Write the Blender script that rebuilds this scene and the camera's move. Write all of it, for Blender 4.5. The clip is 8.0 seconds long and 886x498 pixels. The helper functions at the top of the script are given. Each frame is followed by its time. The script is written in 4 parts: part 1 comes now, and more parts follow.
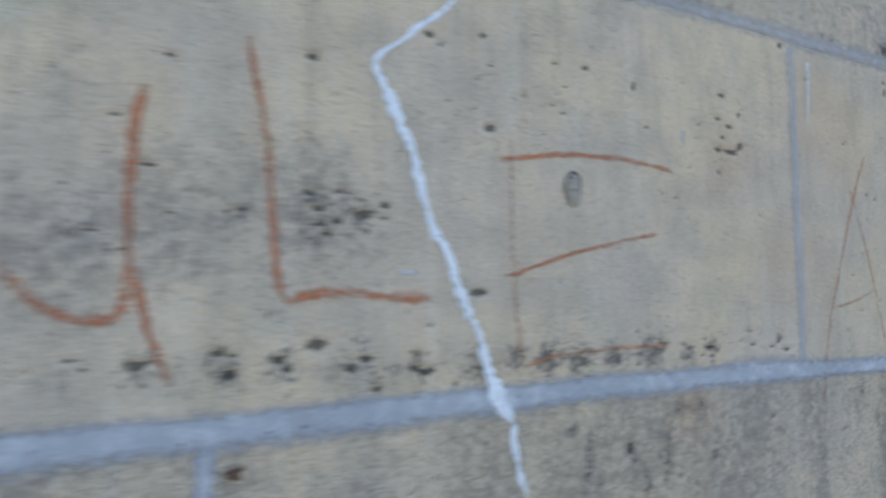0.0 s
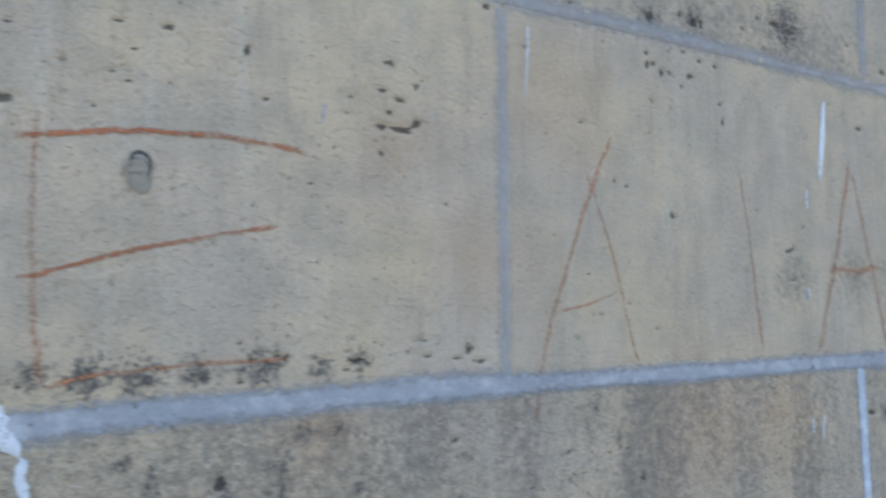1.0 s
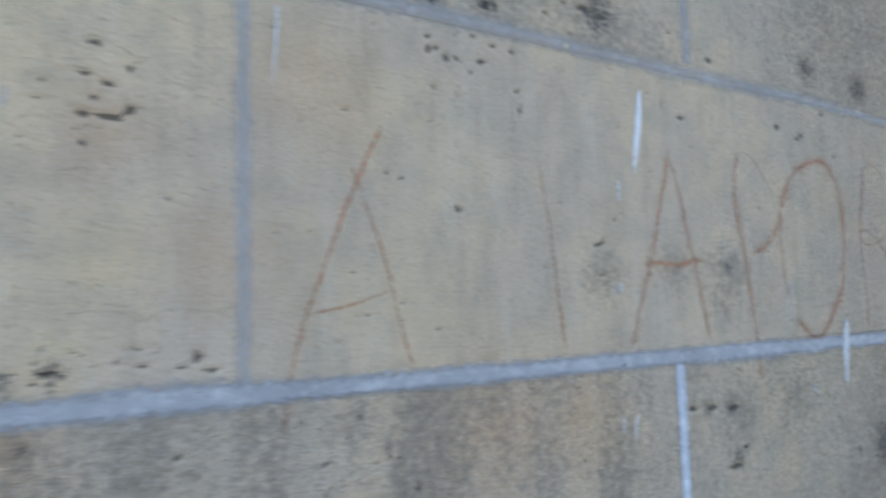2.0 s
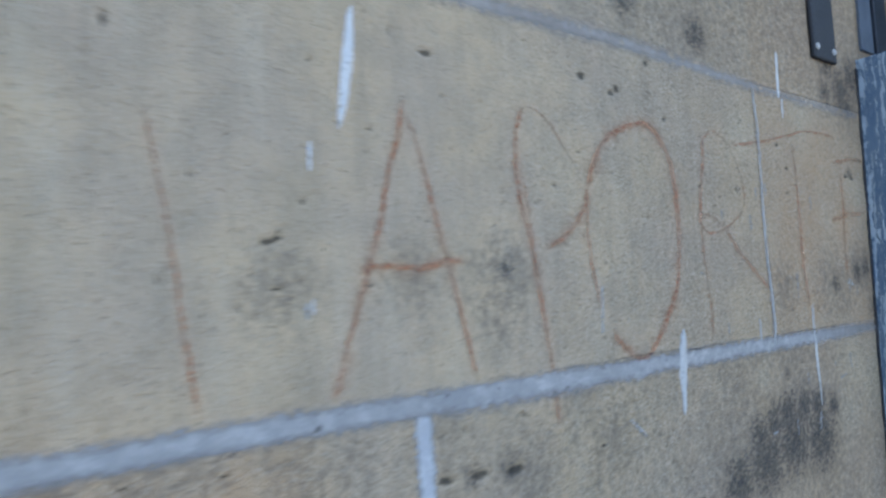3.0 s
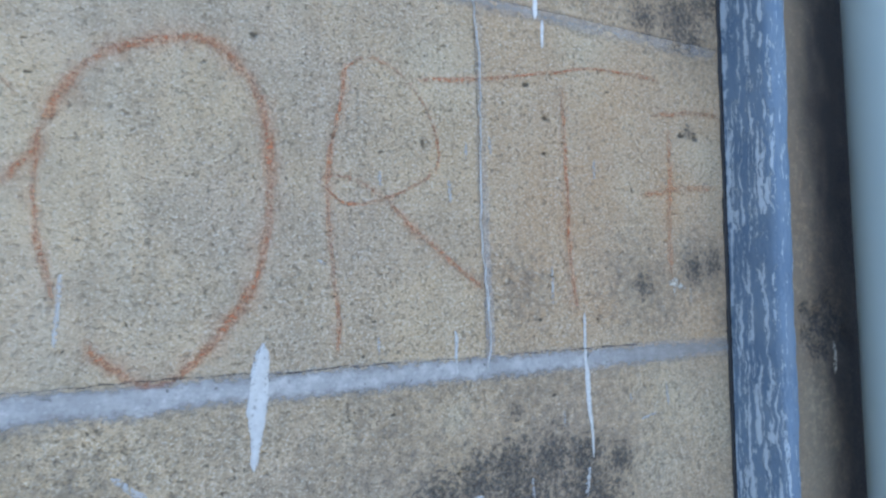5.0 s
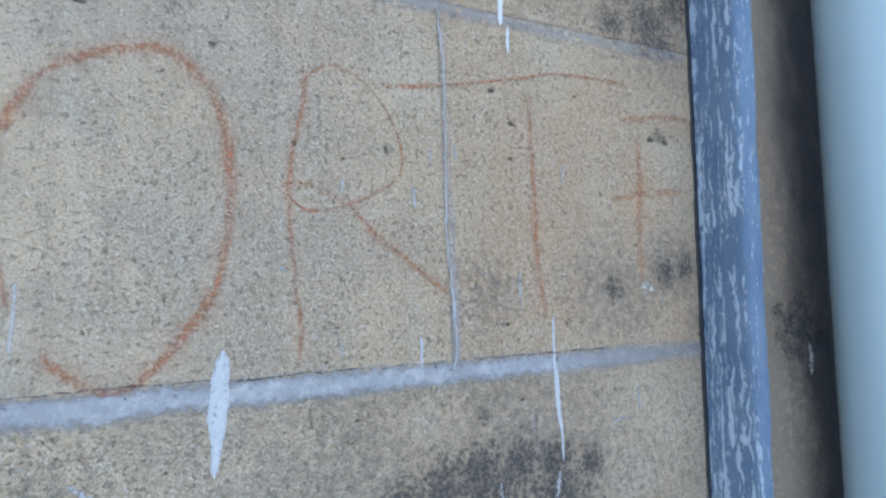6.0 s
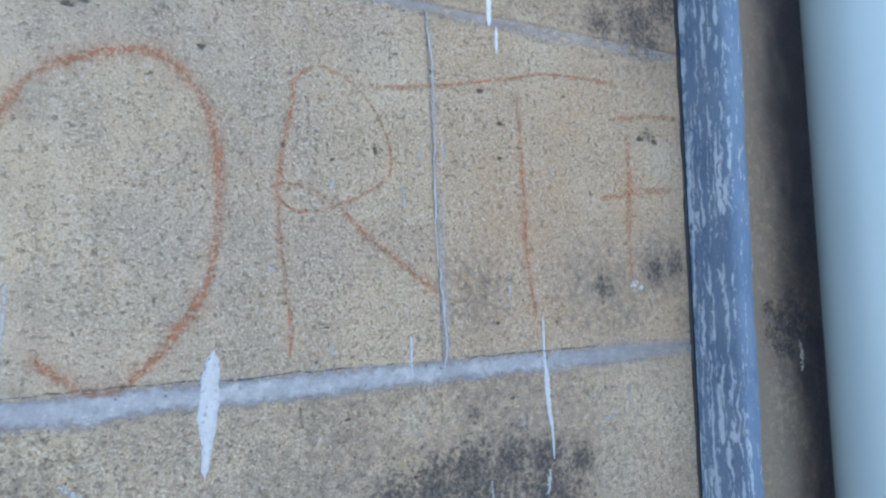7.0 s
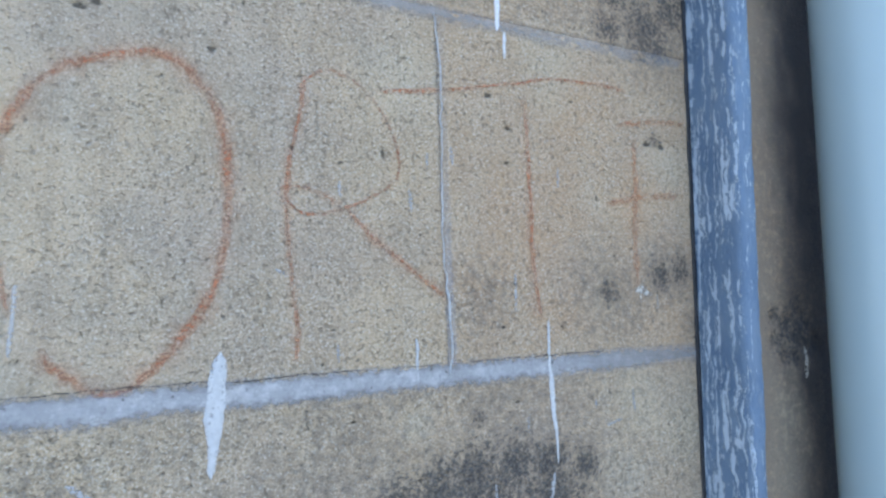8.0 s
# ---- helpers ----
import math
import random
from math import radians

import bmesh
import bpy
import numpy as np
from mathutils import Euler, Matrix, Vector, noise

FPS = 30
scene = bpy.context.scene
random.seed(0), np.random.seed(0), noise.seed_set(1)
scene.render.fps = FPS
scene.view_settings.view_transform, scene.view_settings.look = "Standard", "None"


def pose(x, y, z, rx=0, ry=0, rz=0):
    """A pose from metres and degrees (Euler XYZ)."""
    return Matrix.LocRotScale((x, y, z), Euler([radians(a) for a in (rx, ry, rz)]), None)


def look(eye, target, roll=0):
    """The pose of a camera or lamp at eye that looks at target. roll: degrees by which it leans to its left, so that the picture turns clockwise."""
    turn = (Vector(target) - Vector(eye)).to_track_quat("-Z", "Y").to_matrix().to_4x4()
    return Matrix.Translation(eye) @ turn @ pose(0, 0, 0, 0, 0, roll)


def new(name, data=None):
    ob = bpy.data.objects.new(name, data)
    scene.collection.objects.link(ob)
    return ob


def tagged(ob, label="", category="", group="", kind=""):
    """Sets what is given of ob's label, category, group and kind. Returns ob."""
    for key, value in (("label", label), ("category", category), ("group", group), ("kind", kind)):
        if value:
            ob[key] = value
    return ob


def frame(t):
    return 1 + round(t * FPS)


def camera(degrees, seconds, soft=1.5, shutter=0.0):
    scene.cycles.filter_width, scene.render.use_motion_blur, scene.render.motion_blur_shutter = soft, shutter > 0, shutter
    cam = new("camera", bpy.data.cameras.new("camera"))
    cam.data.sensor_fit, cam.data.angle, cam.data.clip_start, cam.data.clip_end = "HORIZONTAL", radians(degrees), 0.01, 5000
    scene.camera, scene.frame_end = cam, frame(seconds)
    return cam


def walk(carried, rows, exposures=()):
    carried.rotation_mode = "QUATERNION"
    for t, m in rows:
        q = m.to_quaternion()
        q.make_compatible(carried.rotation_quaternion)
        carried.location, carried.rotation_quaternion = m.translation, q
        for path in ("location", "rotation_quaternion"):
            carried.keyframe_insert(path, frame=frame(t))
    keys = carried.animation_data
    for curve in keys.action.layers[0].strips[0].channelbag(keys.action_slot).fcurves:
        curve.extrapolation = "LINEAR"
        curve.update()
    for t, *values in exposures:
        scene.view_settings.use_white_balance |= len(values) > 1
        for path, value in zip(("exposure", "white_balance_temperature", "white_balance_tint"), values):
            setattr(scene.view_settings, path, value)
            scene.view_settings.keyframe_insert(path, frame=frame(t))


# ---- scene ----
cam = camera(64.0, 8.0, soft=2.35, shutter=0.5)
PATH = [
    (0, (-0.8854, -0.3548, 1.4456), (0.1082, 1.3732, 1.6093), -0.20),
    (0.3, (-0.7840, -0.3673, 1.4463), (0.1705, 1.3815, 1.6212), -0.13),
    (0.5, (-0.7211, -0.3792, 1.4532), (0.2309, 1.3707, 1.6309), 0.26),
    (1, (-0.6218, -0.4109, 1.4495), (0.3393, 1.3359, 1.6072), -0.35),
    (1.5, (-0.5674, -0.4370, 1.4451), (0.4511, 1.2766, 1.6057), -1.17),
    (2, (-0.4804, -0.4502, 1.4507), (0.5832, 1.2372, 1.5972), -1.37),
    (2.2, (-0.4352, -0.4385, 1.4520), (0.7093, 1.1977, 1.5651), -1.62),
    (3.3, (-0.1233, -0.3514, 1.4668), (1.1280, 1.2022, 1.6103), -3.40),
    (3.5, (-0.0760, -0.3510, 1.4700), (1.1547, 1.2187, 1.6162), -3.30),
    (4, (0.0646, -0.3813, 1.4663), (1.1395, 1.2981, 1.6217), -2.30),
    (4.5, (0.1865, -0.4157, 1.4452), (1.2410, 1.2783, 1.5815), -1.44),
    (4.7, (0.2094, -0.4179, 1.4419), (1.2355, 1.2928, 1.5852), -1.56),
    (6, (0.2499, -0.4347, 1.4382), (1.2666, 1.2791, 1.6098), -2.55),
    (6.5, (0.2551, -0.4358, 1.4353), (1.2834, 1.2716, 1.6003), -2.94),
    (7, (0.2535, -0.4405, 1.4372), (1.2749, 1.2704, 1.6092), -2.90),
    (7.5, (0.2582, -0.4442, 1.4387), (1.2869, 1.2620, 1.6129), -3.08),
    (8, (0.2508, -0.4406, 1.4386), (1.2642, 1.2744, 1.6159), -2.32),
]
walk(cam, [(t, look(eye, target, roll)) for t, eye, target, roll in PATH],
     [(t, 2.07 + stops, kelvin, tint) for t, stops, kelvin, tint in ((0.0, -0.35, 6000, 12), (1.5, -0.31, 6040, 12.5), (2.0, -0.29, 6050, 12), (3.5, -0.32, 5980, 11.5), (4.5, -0.07, 6000, 11.5), (6.0, 0.14, 6080, 13), (8.0, 0.15, 6080, 13))])

# ---- light: open shade under a clear sky, the sun behind the wall ----
world = bpy.data.worlds.new("sky")
scene.world = world
world.use_nodes = True
wn = world.node_tree.nodes
sky = wn.new("ShaderNodeTexSky")
sky.sky_type, sky.sun_disc = "NISHITA", False
sky.sun_elevation, sky.sun_rotation = radians(48), radians(20)
world.node_tree.links.new(sky.outputs["Color"], wn["Background"].inputs["Color"])
wn["Background"].inputs["Strength"].default_value = 0.12
sun_data = bpy.data.lights.new("sun", "SUN")
sun_data.energy, sun_data.angle, sun_data.color = 3.0, radians(0.5), (1.0, 0.95, 0.87)
sun = new("sun", sun_data)
sun.matrix_world = look((1.5, 4.0, 5.0), (0, 0, 0))


# ---- materials ----
def material(name):
    m = bpy.data.materials.new(name)
    m.use_nodes = True
    return m, m.node_tree.nodes, m.node_tree.links, m.node_tree.nodes["Principled BSDF"]


def coords(n):
    return n.new("ShaderNodeTexCoord").outputs["Object"]


def grain(n, l, where, scale, detail=3.0, rough=0.55, stretch=None):
    t = n.new("ShaderNodeTexNoise")
    t.inputs["Scale"].default_value = scale
    t.inputs["Detail"].default_value = detail
    t.inputs["Roughness"].default_value = rough
    if stretch:
        mp = n.new("ShaderNodeMapping")
        mp.inputs["Scale"].default_value = stretch
        l.new(where, mp.inputs["Vector"])
        where = mp.outputs["Vector"]
    l.new(where, t.inputs["Vector"])
    return t.outputs["Fac"]


def ramp(n, l, value, low, high, a=0.0, b=1.0):
    r = n.new("ShaderNodeMapRange")
    r.interpolation_type = "SMOOTHSTEP"
    for key, v in (("From Min", low), ("From Max", high), ("To Min", a), ("To Max", b)):
        r.inputs[key].default_value = v
    l.new(value, r.inputs["Value"])
    return r.outputs["Result"]


def calc(n, l, kind, a, b):
    c = n.new("ShaderNodeMath")
    c.operation = kind
    for i, v in enumerate((a, b)):
        if isinstance(v, (int, float)):
            c.inputs[i].default_value = v
        else:
            l.new(v, c.inputs[i])
    return c.outputs[0]


def blend(n, l, fac, a, b, kind="MIX"):
    m = n.new("ShaderNodeMix")
    m.data_type, m.blend_type = "RGBA", kind
    for key, v in ((0, fac), (6, a), (7, b)):
        if isinstance(v, (int, float)):
            m.inputs[key].default_value = v
        elif isinstance(v, tuple):
            m.inputs[key].default_value = (*v, 1.0)
        else:
            l.new(v, m.inputs[key])
    return m.outputs[2]


def layer(n, name):
    a = n.new("ShaderNodeAttribute")
    a.attribute_name = name
    return a.outputs["Fac"]


def relief(n, l, bsdf, height, distance, strength=1.0):
    b = n.new("ShaderNodeBump")
    b.inputs["Distance"].default_value = distance
    b.inputs["Strength"].default_value = strength
    l.new(height, b.inputs["Height"])
    l.new(b.outputs["Normal"], bsdf.inputs["Normal"])


def make_stone():
    """Buff oolitic limestone: grey weathering, black specks and pale grains, lichen and iron stain."""
    m, n, l, p = material("limestone")
    where = coords(n)
    wide = grain(n, l, where, 7.0, 5.0, 0.6)
    patch = grain(n, l, where, 28.0, 4.0, 0.6)
    speck = grain(n, l, where, 270.0, 3.5, 0.68)
    fine = grain(n, l, where, 620.0, 3.0, 0.65)
    col = blend(n, l, ramp(n, l, wide, 0.36, 0.66), (0.690, 0.520, 0.328), (0.560, 0.440, 0.326))
    col = blend(n, l, ramp(n, l, grain(n, l, where, 17.0, 4.0, 0.6, (1.0, 1.0, 0.7)), 0.48, 0.70, 0.0, 0.32), col, (0.610, 0.445, 0.250))
    col = blend(n, l, ramp(n, l, patch, 0.35, 0.72, 0.0, 0.55), col, (0.40, 0.325, 0.220))
    wash = grain(n, l, where, 60.0, 4.0, 0.62, (1.0, 1.0, 0.10))
    col = blend(n, l, ramp(n, l, wash, 0.50, 0.68, 0.0, 0.30), col, (0.70, 0.60, 0.45))
    col = blend(n, l, ramp(n, l, wash, 0.46, 0.32, 0.0, 0.32), col, (0.33, 0.265, 0.190))
    own = n.new("ShaderNodeObjectInfo").outputs["Random"]
    col = blend(n, l, ramp(n, l, own, 0.0, 1.0, 0.0, 0.25), col, (0.42, 0.35, 0.25))
    col = blend(n, l, calc(n, l, "MULTIPLY", layer(n, "rust"), ramp(n, l, patch, 0.25, 0.6, 0.45, 1.0)), col, (0.600, 0.390, 0.220))
    col = blend(n, l, calc(n, l, "MULTIPLY", layer(n, "pale"), ramp(n, l, speck, 0.3, 0.6, 0.4, 1.0)), col, (0.68, 0.575, 0.40))
    rough = layer(n, "coarse")
    col = blend(n, l, calc(n, l, "MULTIPLY", ramp(n, l, speck, 0.52, 0.66), calc(n, l, "MULTIPLY", rough, 0.38)), col, (0.74, 0.64, 0.49))
    col = blend(n, l, calc(n, l, "MULTIPLY", ramp(n, l, fine, 0.54, 0.67, 0.0, 0.80), rough), col, (0.82, 0.74, 0.60))
    col = blend(n, l, calc(n, l, "MULTIPLY", ramp(n, l, fine, 0.47, 0.33, 0.0, 0.65), rough), col, (0.22, 0.18, 0.13))
    pock = ramp(n, l, grain(n, l, where, 255.0, 2.5, 0.6), 0.415, 0.345)
    col = blend(n, l, calc(n, l, "MULTIPLY", pock, calc(n, l, "MULTIPLY", rough, 0.46)), col, (0.19, 0.155, 0.115))
    col = blend(n, l, calc(n, l, "MULTIPLY", ramp(n, l, speck, 0.47, 0.35, 0.0, 0.36), rough), col, (0.24, 0.20, 0.15))
    pits = ramp(n, l, calc(n, l, "ADD", speck, calc(n, l, "MULTIPLY", patch, 0.22)), 0.465, 0.385)
    col = blend(n, l, calc(n, l, "MULTIPLY", pits, calc(n, l, "ADD", calc(n, l, "MULTIPLY", rough, 0.42), 0.16)), col, (0.12, 0.10, 0.08))
    # Real dirt, and shade painted in between batten and pipe.
    grime_shade = calc(n, l, "ADD", layer(n, "grime_shade"), calc(n, l, "MULTIPLY", calc(n, l, "SUBTRACT", grain(n, l, where, 130.0, 6.0, 0.75), 0.5), 2.0))
    col = blend(n, l, calc(n, l, "MULTIPLY", ramp(n, l, grime_shade, 0.35, 1.10), 0.68), col, (0.170, 0.147, 0.122))
    dark = calc(n, l, "ADD", layer(n, "lichen"), calc(n, l, "MULTIPLY", calc(n, l, "SUBTRACT", speck, 0.5), 2.4))
    dark = calc(n, l, "ADD", dark, calc(n, l, "MULTIPLY", calc(n, l, "SUBTRACT", fine, 0.5), 1.6))
    dark = calc(n, l, "ADD", dark, calc(n, l, "MULTIPLY", calc(n, l, "SUBTRACT", grain(n, l, where, 120.0, 4.0, 0.65), 0.5), 1.1))
    col = blend(n, l, calc(n, l, "MULTIPLY", ramp(n, l, dark, 0.36, 0.98), 0.88), col, blend(n, l, ramp(n, l, fine, 0.35, 0.65), (0.030, 0.029, 0.028), (0.120, 0.112, 0.102)))
    col = blend(n, l, calc(n, l, "MULTIPLY", ramp(n, l, fine, 0.58, 0.70, 0.0, 0.45), ramp(n, l, layer(n, "lichen"), 0.1, 0.5)), col, (0.42, 0.38, 0.31))
    # Shade behind the pipe, painted into the stone colour as blue-black.
    col = blend(n, l, calc(n, l, "MULTIPLY", ramp(n, l, calc(n, l, "ADD", layer(n, "pipe_shade"), calc(n, l, "MULTIPLY", calc(n, l, "SUBTRACT", speck, 0.5), 0.3)), 0.0, 1.0), 0.90), col, (0.036, 0.038, 0.044))
    hole = ramp(n, l, calc(n, l, "ADD", layer(n, "pit"), calc(n, l, "MULTIPLY", calc(n, l, "SUBTRACT", speck, 0.5), 0.9)), 0.38, 0.80)
    col = blend(n, l, calc(n, l, "MULTIPLY", hole, 0.80), col, (0.050, 0.045, 0.037))
    l.new(col, p.inputs["Base Color"])
    p.inputs["Roughness"].default_value = 0.93
    p.inputs["Specular IOR Level"].default_value = 0.25
    high = calc(n, l, "ADD", calc(n, l, "MULTIPLY", speck, 1.0), calc(n, l, "MULTIPLY", fine, 0.45))
    high = calc(n, l, "SUBTRACT", high, calc(n, l, "MULTIPLY", calc(n, l, "ADD", pits, pock), 0.35))
    relief(n, l, p, calc(n, l, "MULTIPLY", high, calc(n, l, "ADD", calc(n, l, "MULTIPLY", rough, 0.85), 0.12)), 0.0038, 0.9)
    return m


def make_mortar(name, base, light, spots, most=1.0, feather=0.62):
    """Smeared joint mortar that thins out raggedly over the arrises."""
    m, n, l, p = material(name)
    where = coords(n)
    streak = grain(n, l, where, 26.0, 4.0, 0.65, (1.0, 1.0, 2.4))
    fine = grain(n, l, where, 500.0, 3.0)
    mid = grain(n, l, where, 95.0, 3.0)
    col = blend(n, l, ramp(n, l, calc(n, l, "ADD", streak, calc(n, l, "MULTIPLY", calc(n, l, "SUBTRACT", mid, 0.5), 1.1)), 0.40, 0.78), base, light)
    col = blend(n, l, ramp(n, l, grain(n, l, where, 11.0, 4.0), 0.45, 0.72, 0.0, 0.55), col, tuple(c * 0.78 for c in base))
    col = blend(n, l, ramp(n, l, grain(n, l, where, 210.0, 4.0, 0.7), 0.60, 0.72, 0.0, 0.45), col, tuple(min(0.8, c * 1.35) for c in light))
    col = blend(n, l, ramp(n, l, fine, 0.46, 0.28, 0.0, 0.40), col, tuple(c * 0.5 for c in base))
    col = blend(n, l, ramp(n, l, fine, 0.58, 0.72, 0.0, 0.40), col, tuple(min(0.8, c * 1.3) for c in light))
    col = blend(n, l, ramp(n, l, grain(n, l, where, 150.0, 1.0), 0.31, 0.25, 0.0, spots), col, (0.06, 0.055, 0.05))
    col = blend(n, l, ramp(n, l, grain(n, l, where, 75.0, 6.0, 0.78, (0.55, 1.0, 1.0)), 0.62, 0.71, 0.0, 0.55), col, (0.76, 0.75, 0.74))
    l.new(col, p.inputs["Base Color"])
    p.inputs["Roughness"].default_value = 0.85
    thin = calc(n, l, "ADD", layer(n, "across"), calc(n, l, "MULTIPLY", calc(n, l, "SUBTRACT", grain(n, l, where, 230.0, 6.0, 0.75, (0.7, 1.0, 1.0)), 0.5), 1.4))
    l.new(calc(n, l, "MULTIPLY", ramp(n, l, thin, 1.02, 1.02 - feather, 0.0, most), calc(n, l, "SUBTRACT", 1.0, layer(n, "fade"))), p.inputs["Alpha"])
    relief(n, l, p, calc(n, l, "ADD", fine, calc(n, l, "MULTIPLY", mid, 1.5)), 0.0006, 0.35)
    return m


def make_chalk(name, colour, cover, least=0.06):
    """Waxy orange crayon: it catches on the grain of the stone and leaves the hollows bare."""
    m, n, l, p = material(name)
    where = coords(n)
    catch = ramp(n, l, grain(n, l, where, 430.0, 3.0, 0.65), 0.38, 0.62, least, 1.0)
    worn = ramp(n, l, grain(n, l, where, 48.0, 3.0), 0.30, 0.62, 0.55, 1.0)
    edge = ramp(n, l, layer(n, "across"), 1.0, 0.15)
    alpha = calc(n, l, "MULTIPLY", calc(n, l, "MULTIPLY", catch, worn), calc(n, l, "MULTIPLY", edge, calc(n, l, "MULTIPLY", layer(n, "press"), cover)))
    tone = blend(n, l, grain(n, l, where, 90.0, 3.0), tuple(c * 0.55 for c in colour), tuple(min(1, c * 1.35) for c in colour))
    l.new(tone, p.inputs["Base Color"])
    l.new(alpha, p.inputs["Alpha"])
    p.inputs["Roughness"].default_value = 0.8
    return m


def make_paint(name, colour, worn, most=1.0):
    m, n, l, p = material(name)
    where = coords(n)
    fine = grain(n, l, where, 260.0, 3.0)
    col = blend(n, l, ramp(n, l, fine, 0.3, 0.7), tuple(c * 0.86 for c in colour), colour)
    col = blend(n, l, ramp(n, l, grain(n, l, where, 420.0, 1.0), 0.36, 0.27, 0.0, 0.6), col, (0.22, 0.21, 0.20))
    l.new(col, p.inputs["Base Color"])
    gap = calc(n, l, "ADD", grain(n, l, where, 480.0, 2.0), calc(n, l, "MULTIPLY", layer(n, "across"), -0.12))
    l.new(ramp(n, l, gap, 0.18 + worn, 0.30 + 1.6 * worn, 0.0, most), p.inputs["Alpha"])
    p.inputs["Roughness"].default_value = 0.5
    relief(n, l, p, fine, 0.0006, 0.5)
    return m


def make_batten_paint():
    """Slate-blue paint, flaked in wavering upright streaks to a pale blue undercoat."""
    m, n, l, p = material("flaking_blue_paint")
    place = n.new("ShaderNodeMapping")
    place.inputs["Location"].default_value = (0.37, 0.21, 0.74)
    l.new(coords(n), place.inputs["Vector"])
    where = place.outputs["Vector"]
    sway = n.new("ShaderNodeTexNoise")
    sway.inputs["Scale"].default_value = 38.0
    sway.inputs["Detail"].default_value = 3.0
    l.new(where, sway.inputs["Vector"])
    shift = n.new("ShaderNodeVectorMath")
    shift.operation = "MULTIPLY_ADD"
    shift.inputs[1].default_value = (0.013, 0.013, 0.013)
    l.new(sway.outputs["Color"], shift.inputs[0])
    l.new(where, shift.inputs[2])
    bent = shift.outputs["Vector"]
    long = grain(n, l, bent, 215.0, 5.0, 0.66, (1.0, 1.0, 0.045))
    warp = grain(n, l, bent, 300.0, 5.0, 0.7, (1.0, 1.0, 0.45))
    wide = grain(n, l, where, 17.0, 4.0, 0.6, (1.0, 1.0, 0.6))
    cut = calc(n, l, "ADD", long, calc(n, l, "MULTIPLY", calc(n, l, "SUBTRACT", warp, 0.5), 0.36))
    cut = calc(n, l, "ADD", cut, calc(n, l, "MULTIPLY", calc(n, l, "SUBTRACT", wide, 0.5), 0.26))
    cut = calc(n, l, "ADD", cut, calc(n, l, "MULTIPLY", layer(n, "worn"), 0.055))
    col = blend(n, l, ramp(n, l, wide, 0.3, 0.7), (0.090, 0.152, 0.240), (0.150, 0.222, 0.312))
    col = blend(n, l, ramp(n, l, warp, 0.45, 0.25, 0.0, 0.5), col, (0.045, 0.070, 0.105))
    col = blend(n, l, ramp(n, l, grain(n, l, bent, 60.0, 6.0, 0.75, (1.0, 1.0, 0.30)), 0.44, 0.68, 0.0, 0.65), col, (0.17, 0.225, 0.285))
    col = blend(n, l, ramp(n, l, cut, 0.50, 0.60, 0.0, 0.5), col, (0.19, 0.25, 0.31))
    scratch = ramp(n, l, grain(n, l, bent, 420.0, 4.0, 0.7, (1.0, 1.0, 0.10)), 0.52, 0.72)
    col = blend(n, l, calc(n, l, "MULTIPLY", scratch, calc(n, l, "MULTIPLY", layer(n, "scuff"), 0.85)), col, (0.27, 0.345, 0.425))
    bare = ramp(n, l, cut, 0.562, 0.606)
    col = blend(n, l, calc(n, l, "MULTIPLY", bare, 0.92), col, (0.48, 0.56, 0.63))
    l.new(col, p.inputs["Base Color"])
    p.inputs["Roughness"].default_value = 0.55
    relief(n, l, p, calc(n, l, "ADD", calc(n, l, "MULTIPLY", bare, -0.6), calc(n, l, "MULTIPLY", warp, 0.5)), 0.0010, 0.9)
    return m


def make_plain(name, a, b, scale, rough, metal=0.0, bump=0.0006, coat=0.0, specks=0.3):
    m, n, l, p = material(name)
    where = coords(n)
    wide, fine = grain(n, l, where, scale, 4.0), grain(n, l, where, scale * 14, 3.0)
    col = blend(n, l, ramp(n, l, wide, 0.3, 0.7), a, b)
    col = blend(n, l, ramp(n, l, fine, 0.4, 0.25, 0.0, specks), col, tuple(c * 0.6 for c in a))
    l.new(col, p.inputs["Base Color"])
    p.inputs["Metallic"].default_value = metal
    p.inputs["Coat Weight"].default_value = coat
    l.new(ramp(n, l, fine, 0.2, 0.8, rough * 0.85, min(1.0, rough * 1.15)), p.inputs["Roughness"])
    if bump:
        relief(n, l, p, fine, bump, 0.6)
    return m


STONE = make_stone()
MORTAR = make_mortar("grey_mortar", (0.375, 0.367, 0.362), (0.54, 0.527, 0.512), 0.8, 1.0, 0.80)
MORTAR_SOFT = make_mortar("soft_mortar", (0.520, 0.500, 0.475), (0.60, 0.580, 0.550), 0.3, 0.48, 0.9)
MORTAR_DULL = make_mortar("dull_mortar", (0.435, 0.405, 0.378), (0.56, 0.530, 0.500), 0.5, 0.60, 1.0)
CORE = make_plain("joint_bed", (0.26, 0.24, 0.21), (0.36, 0.33, 0.29), 30.0, 0.9)
MORTAR_PALE = make_mortar("pale_mortar", (0.50, 0.51, 0.53), (0.68, 0.69, 0.70), 0.5)
CHALK = make_chalk("orange_crayon", (0.50, 0.165, 0.062), 1.22, 0.26)
CHALK_GHOST = make_chalk("rubbed_orange_crayon", (0.58, 0.250, 0.115), 0.62, 0.14)
CHALK_HALO = make_chalk("smeared_orange_crayon", (0.58, 0.30, 0.17), 0.24, 0.40)
CHALK_MID = make_chalk("worn_orange_crayon", (0.62, 0.230, 0.092), 0.80, 0.18)
CHALK_FAINT = make_chalk("faint_orange_crayon", (0.56, 0.210, 0.092), 0.64, 0.14)
WHITE = make_paint("white_paint", (0.80, 0.785, 0.76), 0.0)
WHITE_WORN = make_paint("worn_white_paint", (0.78, 0.77, 0.75), 0.06, 0.92)
CREAM = make_paint("cream_paint", (0.72, 0.66, 0.56), 0.12, 0.75)
